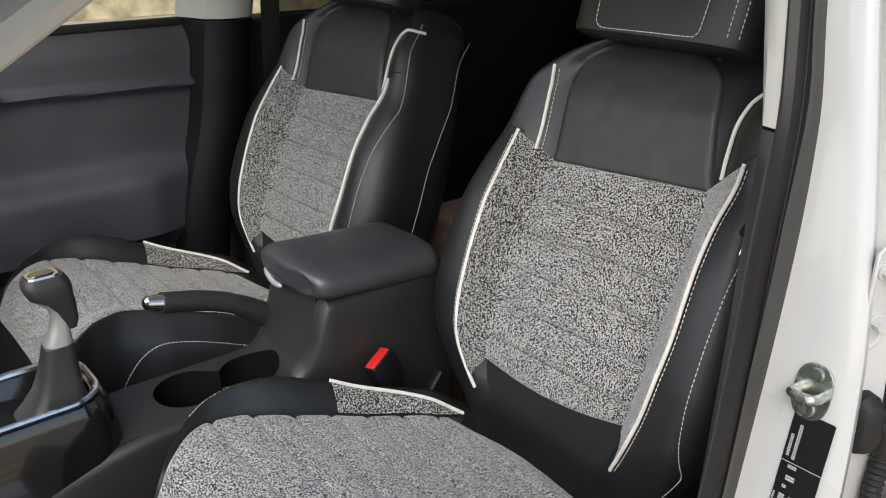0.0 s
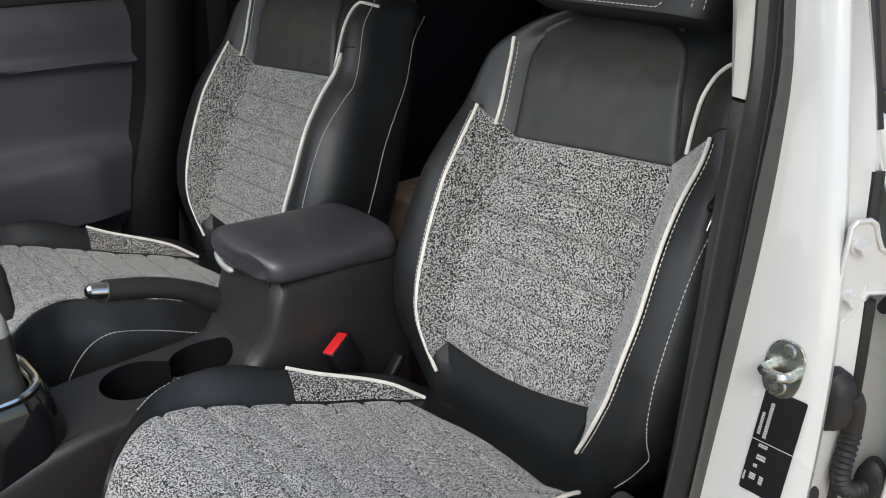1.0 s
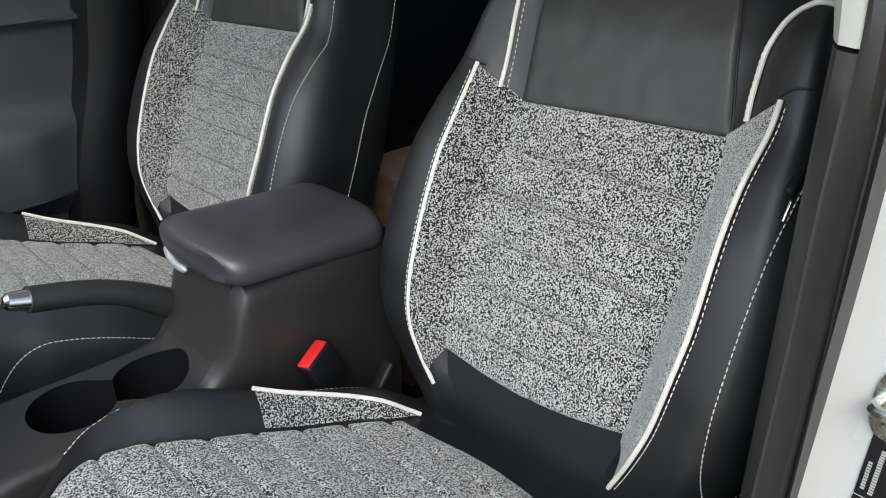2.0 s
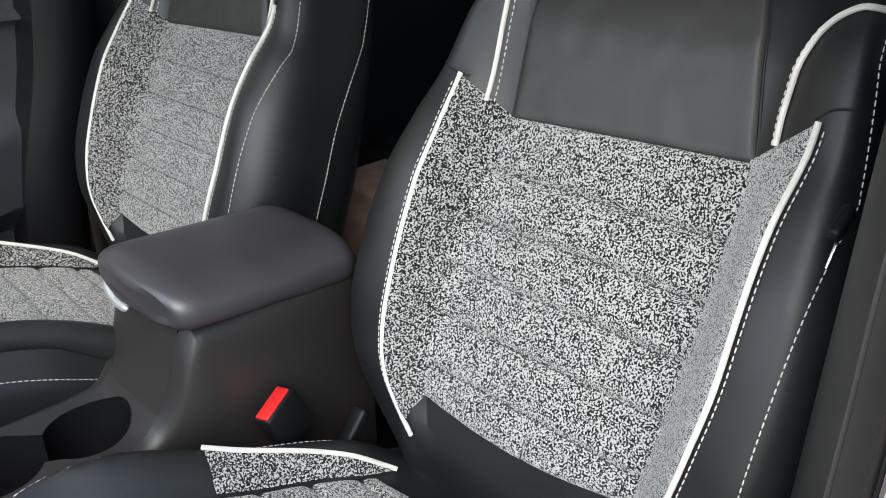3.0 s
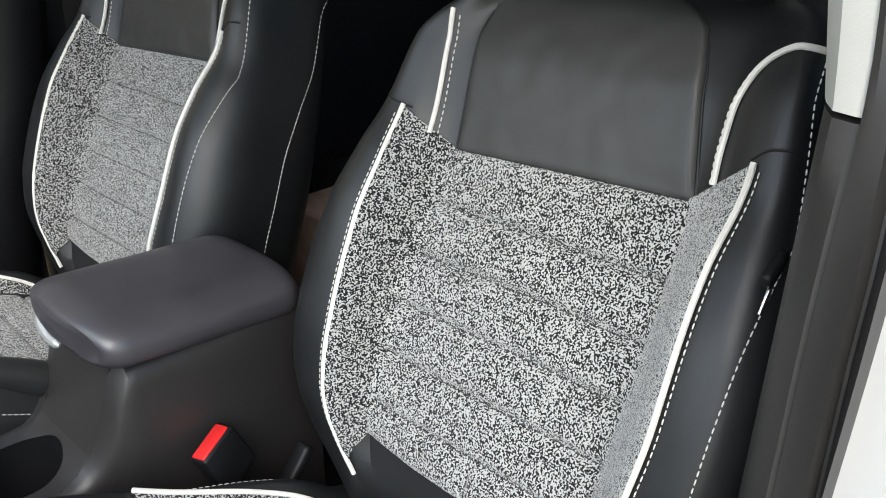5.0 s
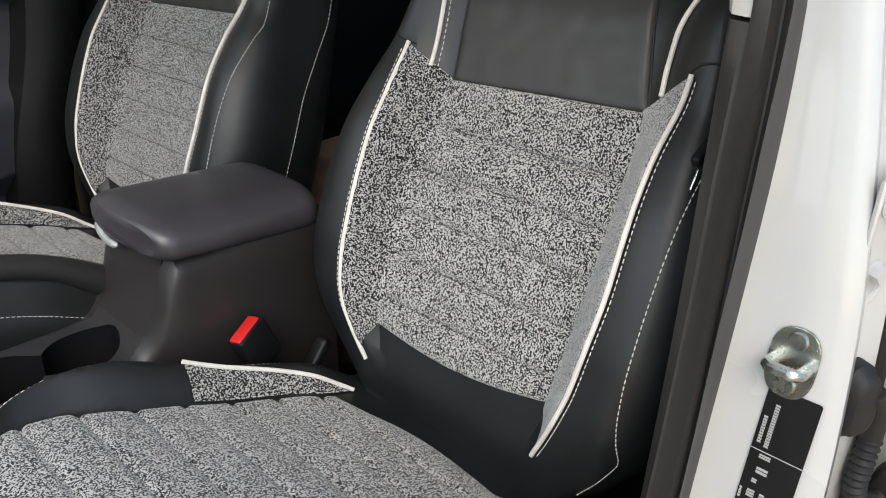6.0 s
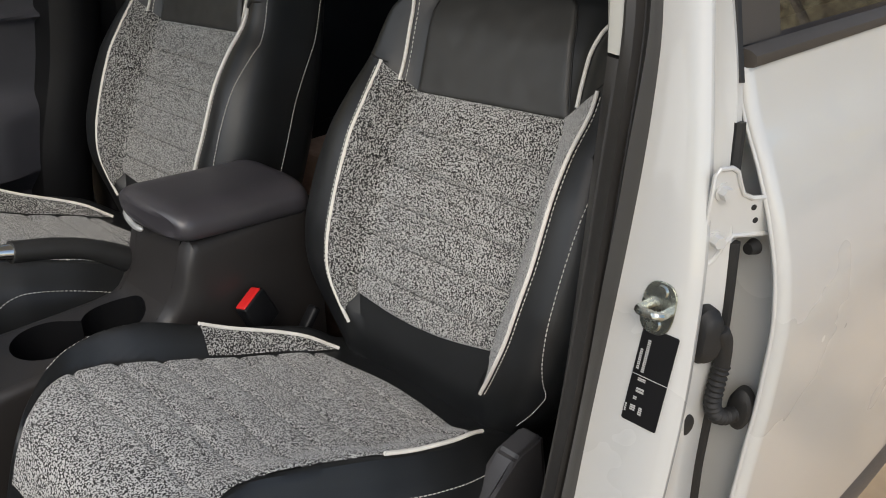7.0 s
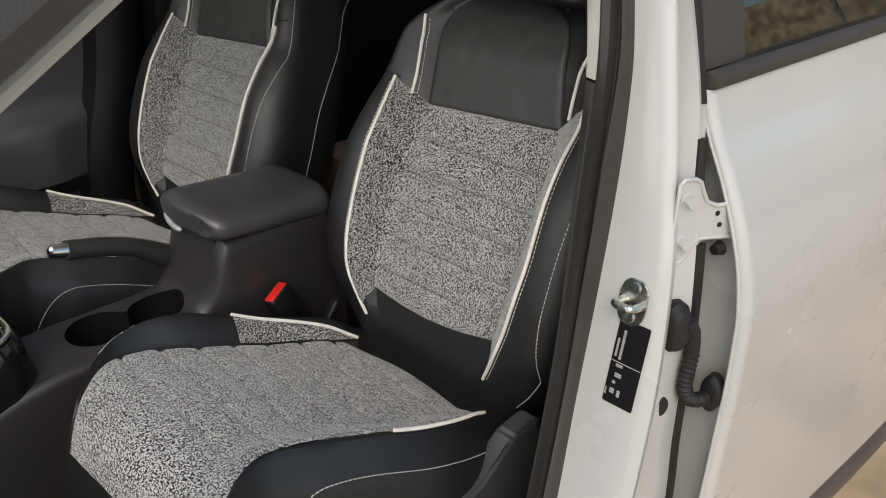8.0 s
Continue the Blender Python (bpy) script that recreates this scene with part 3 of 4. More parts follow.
def plate(outline, t, bevel=0.001):
    bm = bmesh.new()
    f = bm.faces.new([bm.verts.new((x, y, 0)) for x, y in outline])
    r = bmesh.ops.extrude_face_region(bm, geom=[f])
    bmesh.ops.translate(bm, verts=[v for v in r["geom"] if isinstance(v, bmesh.types.BMVert)], vec=(0, 0, t))
    if bevel:
        bmesh.ops.bevel(bm, geom=bm.edges[:], offset=bevel, segments=2, affect="EDGES")
    return bm


def cyl(r, h, n=20, z=0.0, x=0.0, y=0.0, r2=None, bm=None):
    return loft([[Vector((x + q * math.cos(2 * math.pi * k / n), y + q * math.sin(2 * math.pi * k / n), zz)) for k in range(n)] for q, zz in ((r, z), (r if r2 is None else r2, z + h))], bm=bm)


M = face_pose(0.256, 0.932)
STRIKER = thing("latch_striker", M.translation, "zinc plated steel latch striker bolted to the pillar", "door latch")
oct_ = [(0.019 * math.copysign(abs(math.cos(a)) ** 0.8, math.cos(a)), 0.029 * math.copysign(abs(math.sin(a)) ** 0.7, math.sin(a))) for a in (2 * math.pi * k / 24 for k in range(24))]
part("base_plate", turned(plate(oct_, 0.003), M), ZINC, STRIKER)
part("loop", turned(tube(spline([(0.012, -0.001, 0.002), (0.012, -0.001, 0.018), (0.008, -0.001, 0.024), (-0.008, -0.001, 0.024), (-0.013, -0.001, 0.018), (-0.013, -0.001, 0.002)], 24), 0.005, 10), M), ZINC, STRIKER, "bent steel loop")
for yy in (0.018, -0.018):
    part("screw", turned(cyl(0.008, 0.0025, 16, 0.003, 0, yy, 0.0065), M), ZINC, STRIKER)

M = face_pose(0.2465, 0.8555)
LAB = thing("sticker", M.translation, "black foil data sticker with white print on the pillar", "sticker")
part("foil", turned(plate([(-0.0205, -0.053), (-0.019, -0.0545), (0.019, -0.0545), (0.0205, -0.053), (0.0205, 0.053), (0.019, 0.0545), (-0.019, 0.0545), (-0.0205, 0.053)], 0.0008, 0), M), LABEL, LAB)
bars = bmesh.new()
for x0, x1, y0, y1 in ((-0.0175, -0.0145, 0.006, 0.03), (-0.0115, -0.0080, 0.004, 0.042), (-0.0125, -0.0035, -0.006, -0.002), (-0.0115, -0.0025, -0.019, -0.013), (-0.0125, -0.0085, -0.028, -0.024), (-0.0135, -0.0075, -0.041, -0.034), (-0.0035, 0.0005, -0.043, -0.034), (-0.0195, -0.0175, -0.045, -0.035)):
    n = max(2, int((y1 - y0) / 0.0022))
    for k in range(n):
        a = y0 + (y1 - y0) * k / n
        box(x0, x1, a, a + (y1 - y0) / n * 0.72, 0.0009, 0.0012, bm=bars)
box(-0.021, 0.021, -0.0005, 0.0003, 0.0009, 0.0011, bm=bars)
tagged(part("print", turned(bars, M), INK, LAB, "rows of small white print bars"), kind="stuff")

# hinge of the rear door
def gap_pose(x, y, z):
    """A frame on the recessed pillar face: x rearward and out, y up, z out of it."""
    d = Vector((0.90, -0.436, 0)).normalized()
    m = Matrix((d, Vector((0, 0, 1)), d.cross(Vector((0, 0, 1))))).transposed().to_4x4()
    m.translation = Vector((x, y, z))
    return m


M = gap_pose(0.710, 0.2385, 1.03)
HG = thing("door_hinge", M.translation, "white painted steel door hinge with two bolts", "door hinge")
outl = [(0, -0.045), (0.003, -0.051), (0.010, -0.053), (0.017, -0.049), (0.023, -0.040), (0.028, -0.031), (0.036, -0.025), (0.088, -0.030), (0.088, 0.011), (0.052, 0.014), (0.040, 0.020), (0.033, 0.033), (0.028, 0.045), (0.020, 0.050), (0.006, 0.050), (0.001, 0.045)]
part("hinge_plate", turned(plate(outl, 0.0035, 0.0012), M), PAINT, HG)
lip = [Vector((a, b, 0.004)) for a, b in outl]
part("flange_lip", turned(tube(lip[8:] + lip[:7], 0.0026, 8), M), PAINT, HG)
part("flange_lip", turned(tube(lip[4:8], 0.0026, 8), M), PAINT, HG)
for yy in (0.026, -0.026):
    part("bolt", turned(cyl(0.0072, 0.010, 6, 0.004, 0.014, yy, 0.0068), M), PAINT, HG)
    part("washer", turned(cyl(0.0098, 0.0018, 20, 0.0034, 0.014, yy), M), PAINT, HG)
for xx, yy in ((0.062, -0.012), (0.057, 0.003)):
    part("hole_plug", turned(cyl(0.0032, 0.0012, 14, 0.003, xx, yy), M), RUBBER, HG)

# wiring boot and plug
M = gap_pose(0.714, 0.2195, 0.900)
BT = thing("wiring_boot", M.translation, "ribbed black rubber wiring boot between pillar and door", "wiring boot")
pad = loft([[Vector((q * 0.0165 * math.copysign(abs(math.cos(a)) ** 0.75, math.cos(a)), q * 0.033 * math.copysign(abs(math.sin(a)) ** 0.75, math.sin(a)), d)) for a in (2 * math.pi * k / 32 for k in range(32))] for d, q in ((-0.006, 1.0), (0.006, 1.0), (0.0075, 0.93), (0.013, 0.86), (0.017, 0.72), (0.019, 0.45))])
part("collar", turned(pad, M), RUBBER, BT, "smooth rubber collar")
part("neck", tube(spline([(0.716, 0.203, 0.912), (0.725, 0.200, 0.894), (0.730, 0.200, 0.872), (0.731, 0.200, 0.858)], 16), [0.007] + [0.0088] * 15, 14), RUBBER, BT)
run = spline([(0.731, 0.200, 0.862), (0.727, 0.200, 0.842), (0.725, 0.200, 0.820), (0.730, 0.198, 0.802), (0.742, 0.194, 0.790), (0.757, 0.189, 0.786), (0.770, 0.184, 0.786)], 110)
part("bellows", tube(run, [0.0086 + 0.0014 * math.sin(2 * math.pi * i / 6.5) for i in range(110)], 16), RUBBER, BT, "ribbed bellows")
part("door_collar", loft([[Vector((0.778 - d, 0.184 + q * 0.014 * math.cos(2 * math.pi * k / 24), 0.791 + q * 0.027 * math.sin(2 * math.pi * k / 24))) for k in range(24)] for d, q in ((0.0, 1.0), (0.012, 1.0), (0.016, 0.8), (0.017, 0.5))]), RUBBER, BT)
M = gap_pose(0.703, 0.2165, 0.789)
PG = thing("blanking_plug", M.translation, "small oval black rubber plug in the pillar", "plug")
pg = loft([[Vector((q * 0.0105 * math.cos(2 * math.pi * k / 20), q * 0.0145 * math.sin(2 * math.pi * k / 20), d)) for k in range(20)] for d, q in ((-0.010, 1.0), (0.002, 1.0), (0.0035, 0.8))])
part("cap", turned(pg, M), RUBBER, PG)

# ---- rear door, shut ----
DZ = [0.30, 0.55, 0.66, 0.74, 0.81, 0.89, 0.95, 1.01, 1.066, 1.12, 1.175]
DY = [0.188, 0.173, 0.169, 0.167, 0.165, 0.166, 0.1735, 0.1905, 0.2135, 0.240, 0.260]


def skin_y(x, z):
    return hermite(DZ, DY, z) - 0.075 * (x - 0.775) + 0.05 * max(0, x - 1.3) ** 2


DOOR = thing("rear_door", (0.8, 0.2, 0.36), "closed white rear car door with black belt moulding", "car door")


def skin(a, b):
    z = 0.36 + 0.805 * b
    dx = 1.05 * a * a
    e = -0.011 * math.sqrt(1 - (1 - min(1.0, dx / 0.012)) ** 2)
    x = 0.769 + dx
    return Vector((x, skin_y(x, z) + e, z))


part("door_skin", grid(skin, 140, 90), PAINT, DOOR, "glossy white door skin")


def edge(a, b):
    z = 0.36 + 0.805 * b
    y0 = skin_y(0.775, z)
    k = a * 6
    plan = [(0.769, 0.0), (0.7675, 0.001), (0.7675, 0.0035), (0.771, 0.006), (0.797, 0.0065), (0.800, 0.012), (0.806, 0.10)]
    i = min(5, int(k))
    (x0, d0), (x1, d1) = plan[i], plan[i + 1]
    return Vector((x0 + (x1 - x0) * (k - i), y0 + d0 + (d1 - d0) * (k - i), z))


part("door_edge", grid(edge, 6, 60), PAINT, DOOR, "white hemmed leading edge", sharp=60)
part("door_inner", box(0.80, 1.8, 0.30, 0.34, 0.36, 1.16, 0.01), TRIM_DARK, DOOR)
part("cladding", grid(lambda a, b: Vector((0.775 + 1.05 * a, skin_y(0.775 + 1.05 * a, 0.40) - 0.012 * math.sin(math.pi * min(1, b * 1.0)) - 0.002, 0.26 + 0.12 * b)), 20, 12), PLASTIC_GREY, DOOR, "dark lower door cladding")


def mould(x):
    y = skin_y(x, 1.165) - 0.006
    return [Vector((x, y + dy, z)) for dy, z in ((0.003, 1.164), (-0.009, 1.166), (-0.011, 1.171), (-0.010, 1.177), (-0.004, 1.181), (0.006, 1.183), (0.008, 1.164))]


part("belt_moulding", loft([mould(x) for x in np.linspace(0.772, 1.8, 20)]), MATT_COVER, DOOR, "dark grey belt moulding")
fr = loft([[Vector((x, skin_y(x, 1.165) + dy + 0.30 * (z - 1.18), z)) for x, dy in ((0.775 + 0.14 * (z - 1.18), 0.010), (0.872 + 0.16 * (z - 1.18), 0.010), (0.876 + 0.16 * (z - 1.18), 0.024), (0.772 + 0.14 * (z - 1.18), 0.024))] for z in (1.18, 1.3, 1.42, 1.54)])
part("window_frame", fr, MATT_COVER, DOOR, "matt dark window pillar cover")
gl = grid(lambda a, b: Vector((0.865 + 0.9 * a + 0.055 * b, skin_y(0.865 + 0.9 * a, 1.165) + 0.020 + 0.105 * b, 1.18 + 0.35 * b)), 10, 6)
part("window_pane", gl, GLASS, DOOR, "tinted window glass").visible_shadow = False
part("gap_rubber", tube([Vector((0.762 + 0.14 * (z - 1.18), skin_y(0.775, 1.165) + 0.001 + 0.3 * (z - 1.18), z)) for z in np.linspace(1.152, 1.54, 14)], 0.007, 8), RUBBER, DOOR)
part("top_frame", box(0.8, 1.85, 0.355, 0.40, 1.53, 1.58, 0.01), PLASTIC_GREY, DOOR)
DH = thing("bump_stop", (0.757, 0.195, 0.992), "round black rubber stop on the door edge", "rubber stop")
part("stop", turned(cyl(0.009, 0.012, 18, r2=0.006), Matrix.Translation((0.775, 0.207, 0.985)) @ Matrix.Rotation(-math.pi / 2, 4, "Y") @ Matrix.Rotation(-0.2, 4, "X")), RUBBER, DH)

# sills and near windscreen pillar
setting("sill", box(-0.5, 2.0, 0.20, 0.36, 0.22, 0.40, 0.03), PAINT, "white painted door sill", "door sill")
OF = thing("open_door_frame", (0.0, 0.05, 1.36), "beige edged dark window frame of the open front door", "door frame")
o3 = [Vector((x, 0.05, 1.3715 + 0.62 * (x - 0.012))) for x in np.linspace(-0.5, 0.4, 12)]
part("edge_trim", tube(o3, 0.0028, 10), TRIM_LIGHT, OF, "beige edge trim")
part("frame_bar", tube([p + Vector((-0.010, -0.004, 0.0155)) for p in o3], 0.0145, 10), PLASTIC_GREY, OF)
AP = thing("windscreen_pillar", (0.0, 1.66, 1.2), "beige trimmed far windscreen pillar", "car pillar")
ap = [(-0.45, 1.00), (0.05, 1.30), (0.26, 1.42), (0.45, 1.52), (0.70, 1.575)]
a4 = spline([(x, 1.66 - 0.05 * max(0, x), z) for x, z in ap], 30)
part("far_trim", tube(a4, 0.035, 10), TRIM_LIGHT, AP)
setting("windscreen", grid(lambda a, b: Vector((-0.45 + 0.72 * b, 0.37 + 1.27 * a, 1.0 + 0.54 * b + 0.02 * math.sin(math.pi * a))), 12, 8), CLEAR, "clear windscreen glass", "windscreen").visible_shadow = False
setting("header_rail", box(0.24, 0.32, 0.38, 1.62, 1.535, 1.60, 0.02), HEADLINER, "pale roof header rail", "roof rail")
setting("dashboard", box(-0.62, -0.24, 0.34, 1.70, 0.33, 0.98, 0.06), PLASTIC, "dark dashboard", "dashboard")

# ---- far side ----
def far_panel(a, b):
    z = 0.36 + 0.782 * b
    x = -0.35 + 1.075 * a
    y = 1.72
    y -= 0.055 / (1 + math.exp(-(0.845 - z) / 0.008)) * (1 if z > 0.70 else max(0, 1 - (0.70 - z) / 0.05)) * (1 - 0.9 * max(0, (a - 0.86) / 0.14))
    y -= 0.020 * math.exp(-(((z - 1.045 + 0.03 * a) / 0.009) ** 2))
    y += 0.035 * max(0, (z - 1.08) / 0.06) ** 2
    return Vector((x, y, z))


FD = thing("far_front_door", (0.2, 1.75, 0.36), "dark trimmed closed front door with armrest ledge", "car door")
part("door_panel", grid(far_panel, 60, 140), TRIM_DARK, FD, "dark moulded door panel")
part("door_shell", box(-0.35, 0.78, 1.765, 1.84, 0.36, 1.15, 0.01), PAINT, FD)
part("inner_handle", box(0.24, 0.315, 1.685, 1.70, 1.025, 1.045, 0.006), CHROME, FD, "bright pull handle")
part("window_strip", box(-0.35, 0.715, 1.745, 1.765, 1.135, 1.152, 0.005), RUBBER, FD)
part("window_pane", grid(lambda a, b: Vector((-0.3 + 1.02 * a, 1.76 - 0.10 * b, 1.165 + 0.37 * b)), 4, 4), CLEAR, FD).visible_shadow = False
FP = thing("far_door_pillar", (0.8, 1.68, 0.33), "dark lower and pale upper trimmed door pillar", "car pillar")
def far_ring(z):
    x = hermite([0.33, 0.70, 0.95, 1.15, 1.55], [0.60, 0.635, 0.700, 0.728, 0.80], z)
    y = hermite([0.33, 1.15, 1.55], [1.67, 1.655, 1.56], z)
    return [Vector((x + dx, y + dy, z)) for dx, dy in ((-0.02, 0.12), (-0.004, 0.045), (0.004, 0.016), (0.022, 0.002), (0.055, -0.008), (0.09, -0.004), (0.112, 0.012), (0.122, 0.04), (0.16, 0.12))]
part("lower_trim", loft([far_ring(z) for z in np.linspace(0.33, 1.148, 20)]), PLASTIC, FP)
part("upper_trim", loft([far_ring(z) for z in np.linspace(1.152, 1.55, 12)]), TRIM_LIGHT, FP, "pale grey upper trim")
SB = thing("far_seat_belt", (0.86, 1.63, 1.3), "black woven seat belt on the far pillar", "seat belt")
part("webbing", grid(lambda a, b: Vector((0.83 + 0.046 * a + 0.02 * b, 1.632 - 0.05 * max(0, b - 0.5), 0.70 + 0.80 * b)), 2, 12), RUBBER, SB)
setting("rear_side_panel", box(0.79, 2.1, 1.705, 1.82, 0.33, 1.14, 0.02), TRIM_SHADED, "dark rear door panel on the far side", "door panel")
setting("far_roof_rail", box(-0.1, 2.2, 1.58, 1.64, 1.53, 1.60, 0.02), HEADLINER, "pale roof side rail", "roof rail")
setting("window_1", grid(lambda a, b: Vector((0.95 + 0.95 * a, 1.75 - 0.10 * b, 1.14 + 0.40 * b)), 4, 4), PRIVACY, "tinted rear side window", "window").visible_shadow = False
setting("wall_rear", box(2.1, 2.2, 0.30, 1.75, 0.33, 1.58, 0.02), TRIM_SHADED, "dark rear cabin wall", "rear wall")
RS = thing("rear_seat", (1.6, 1.0, 0.33), "black leather rear bench seat", "car seat")
# bench wears the darkened trim too, instead of the seat leather
part("bench_cushion", box(1.30, 1.85, 0.42, 1.62, 0.40, 0.68, 0.05), TRIM_SHADED, RS)
part("bench_back", turned(box(-0.09, 0.09, 0.42, 1.62, 0.0, 0.68, 0.05), Matrix.Translation((1.82, 0, 0.60)) @ Matrix.Rotation(radians(20), 4, "Y")), TRIM_SHADED, RS)
part("bench_base", box(1.34, 1.85, 0.46, 1.58, 0.33, 0.42, 0.01), CARPET, RS)
# stand-in block for an unidentified brown shape; floor-standing body is made up
BX = thing("tan_block", (1.06, 1.21, 0.33), "brown box-shaped block on the rear floor", "carton")
part("carton", box(1.0, 1.14, 1.14, 1.29, 0.33, 0.765, 0.004), TAN, BX)
WH = thing("steering_wheel", (-0.02, 1.35, 1.0), "black leather steering wheel", "steering wheel")
wm = Matrix.Translation((-0.02 + 0.04, 1.35, 1.01)) @ Matrix.Rotation(radians(-68), 4, "Y")
rim = [Vector((0.18 * math.cos(a), 0.18 * math.sin(a), 0)) for a in (2 * math.pi * k / 48 for k in range(49))]
part("rim", turned(tube(rim, 0.015, 10), wm), LEATHER, WH)
part("hub", turned(cyl(0.055, 0.04, 20, -0.03, r2=0.045), wm), PLASTIC, WH)
for a in (0, math.pi / 2, math.pi):
    part("spoke", turned(tube([Vector((0.05 * math.cos(a + 1.57), 0.05 * math.sin(a + 1.57), -0.01)), Vector((0.17 * math.cos(a + 1.57), 0.17 * math.sin(a + 1.57), 0))], 0.014, 8), wm), PLASTIC, WH)
part("column", tube([Vector((-0.30, 1.35, 0.88)), Vector((0.0, 1.35, 1.0))], 0.035, 12), PLASTIC, WH)

# ---- centre console ----
CON = thing("centre_console", (0.5, 0.98, 0.33), "dark plastic centre console with padded armrest and cup holders", "console")


def console_ring(x):
    """Outline of the tunnel and storage tower across y at x."""
    top = hermite([-0.3, 0.10, 0.25, 0.44, 0.47, 0.492, 0.510, 0.528, 0.75], [0.60, 0.68, 0.712, 0.716, 0.722, 0.745, 0.79, 0.838, 0.842], x)
    y0, y1 = hermite([-0.3, 0.25, 0.45, 0.52, 0.75], [0.93, 0.918, 0.908, 0.898, 0.895], x), hermite([-0.3, 0.25, 0.45, 0.52, 0.75], [1.05, 1.075, 1.066, 1.064, 1.064], x)
    r = hermite([-0.3, 0.45, 0.487, 0.53, 0.75], [0.014, 0.014, 0.026, 0.026, 0.026], x)
    pts = [(y0 - 0.02, 0.33), (y0 - 0.006, top - 0.10), (y0 - 0.002, top - r - 0.016), (y0, top - r), (y0 + 0.08 * r, top - 0.62 * r), (y0 + 0.29 * r, top - 0.29 * r), (y0 + 0.62 * r, top - 0.08 * r), (y0 + r, top)]
    return [Vector((x, y, z)) for y, z in pts], [Vector((x, y0 + y1 - y, z)) for y, z in pts], top


xs = [-0.3, -0.1, 0.1, 0.2, 0.25, 0.27] + list(np.linspace(0.28, 0.75, 50))
for k in (0, 1):
    part("side_panel", loft([console_ring(x)[k] for x in xs], caps=False, closed=False), CONSOLE_SATIN, CON)
CUPS = ((0.343, 1.000, 0.050), (0.436, 0.988, 0.046))


def top_plate(x0, x1):
    return loft([[console_ring(x)[0][-1], console_ring(x)[0][-1].lerp(console_ring(x)[1][-1], 0.5), console_ring(x)[1][-1]] for x in np.linspace(x0, x1, 30)], caps=False, closed=False)


part("tower_front", top_plate(0.487, 0.75), CONSOLE_SATIN, CON)
part("front_top", top_plate(-0.3, 0.27), CONSOLE_SATIN, CON)
bm = bmesh.new()
xs2 = list(np.linspace(0.27, 0.487, 24))
outer = [console_ring(x)[0][-1] for x in xs2] + [console_ring(x)[1][-1] for x in reversed(xs2)]
edges = []
ring = [bm.verts.new(p) for p in outer]
edges += [bm.edges.new((ring[i], ring[(i + 1) % len(ring)])) for i in range(len(ring))]
hole = []
(ax, ay, ar), (cx, cy, cr) = CUPS
for k in range(28):
    a = math.pi * 0.20 + (2 * math.pi - math.pi * 0.40) * k / 27
    hole.append((ax + ar * math.cos(a), ay + ar * math.sin(a)))
for k in range(28):
    a = math.pi + math.pi * 0.20 + (2 * math.pi - math.pi * 0.40) * k / 27
    hole.append((cx + cr * math.cos(a), cy + cr * math.sin(a)))
hr_ = [bm.verts.new((x, y, console_ring(x)[2])) for x, y in hole]
edges += [bm.edges.new((hr_[i], hr_[(i + 1) % len(hr_)])) for i in range(len(hr_))]
bmesh.ops.triangle_fill(bm, edges=edges, use_beauty=True)
part("cup_holder_top", bm, CONSOLE_SATIN, CON, "satin grey cup holder surround")
well = loft([[Vector((x, y, console_ring(x)[2] - d)) for x, y in hole] for d in (0.0, 0.004, 0.03, 0.07)], caps=False)
part("cup_well", well, PLASTIC, CON)
part("cup_floor", box(0.285, 0.49, 0.93, 1.06, 0.63, 0.645, 0.002), PLASTIC, CON)

# padded armrest
def lid_ring(t):
    """Cross-section of the armrest lid along x."""
    x = 0.497 + 0.243 * t
    nose = math.sqrt(max(0, 1 - (1 - min(1, t / 0.16)) ** 2)) if t < 0.16 else 1.0
    tail = math.sqrt(max(0, 1 - ((t - 0.9) / 0.1) ** 2)) if t > 0.9 else 1.0
    hw = 0.093 * (0.72 + 0.28 * nose) * (0.8 + 0.2 * tail)
    zc, hh = 0.860 - 0.020 * t, (0.024 + 0.005 * t) * (0.35 + 0.65 * nose) * (0.6 + 0.4 * tail)
    out = []
    for k in range(48):
        a = 2 * math.pi * k / 48
        c, s = math.cos(a), math.sin(a)
        z = zc + hh * math.copysign(abs(s) ** 0.72, s) + (0.006 * (1 - (c) ** 2) if s > 0 else 0)
        out.append(Vector((x + 0.012 * (1 - nose) * abs(c), 0.980 + hw * math.copysign(abs(c) ** 0.48, c), z)))
    return out


lid = part("armrest_lid", loft([lid_ring(t) for t in np.concatenate([np.linspace(0, 0.16, 12), np.linspace(0.18, 0.9, 20), np.linspace(0.915, 0.995, 8)])]), VINYL, CON, "padded charcoal grey armrest lid")
latch = tube(spline([(0.508, 1.048, 0.848), (0.503, 1.03, 0.840), (0.502, 1.01, 0.835), (0.504, 0.992, 0.834)], 14), [0.002] + [0.0048] * 12 + [0.002], 10, flat=0.6)
part("latch", latch, SILVER, lid, "silver latch tab")

# gear selector
GS = thing("gear_selector", (0.15, 0.99, 0.70), "gear lever with black gaiter in a chrome ringed pod", "gear lever")


def rrect(cx, cy, hx, hy, z, r, n=8):
    out = []
    for q, (sx, sy) in enumerate(((1, 1), (-1, 1), (-1, -1), (1, -1))):
        for k in range(n + 1):
            a = math.pi / 2 * (q + k / n)
            out.append(Vector((cx + sx * (hx - r) + r * math.cos(a), cy + sy * (hy - r) + r * math.sin(a), z)))
    return out


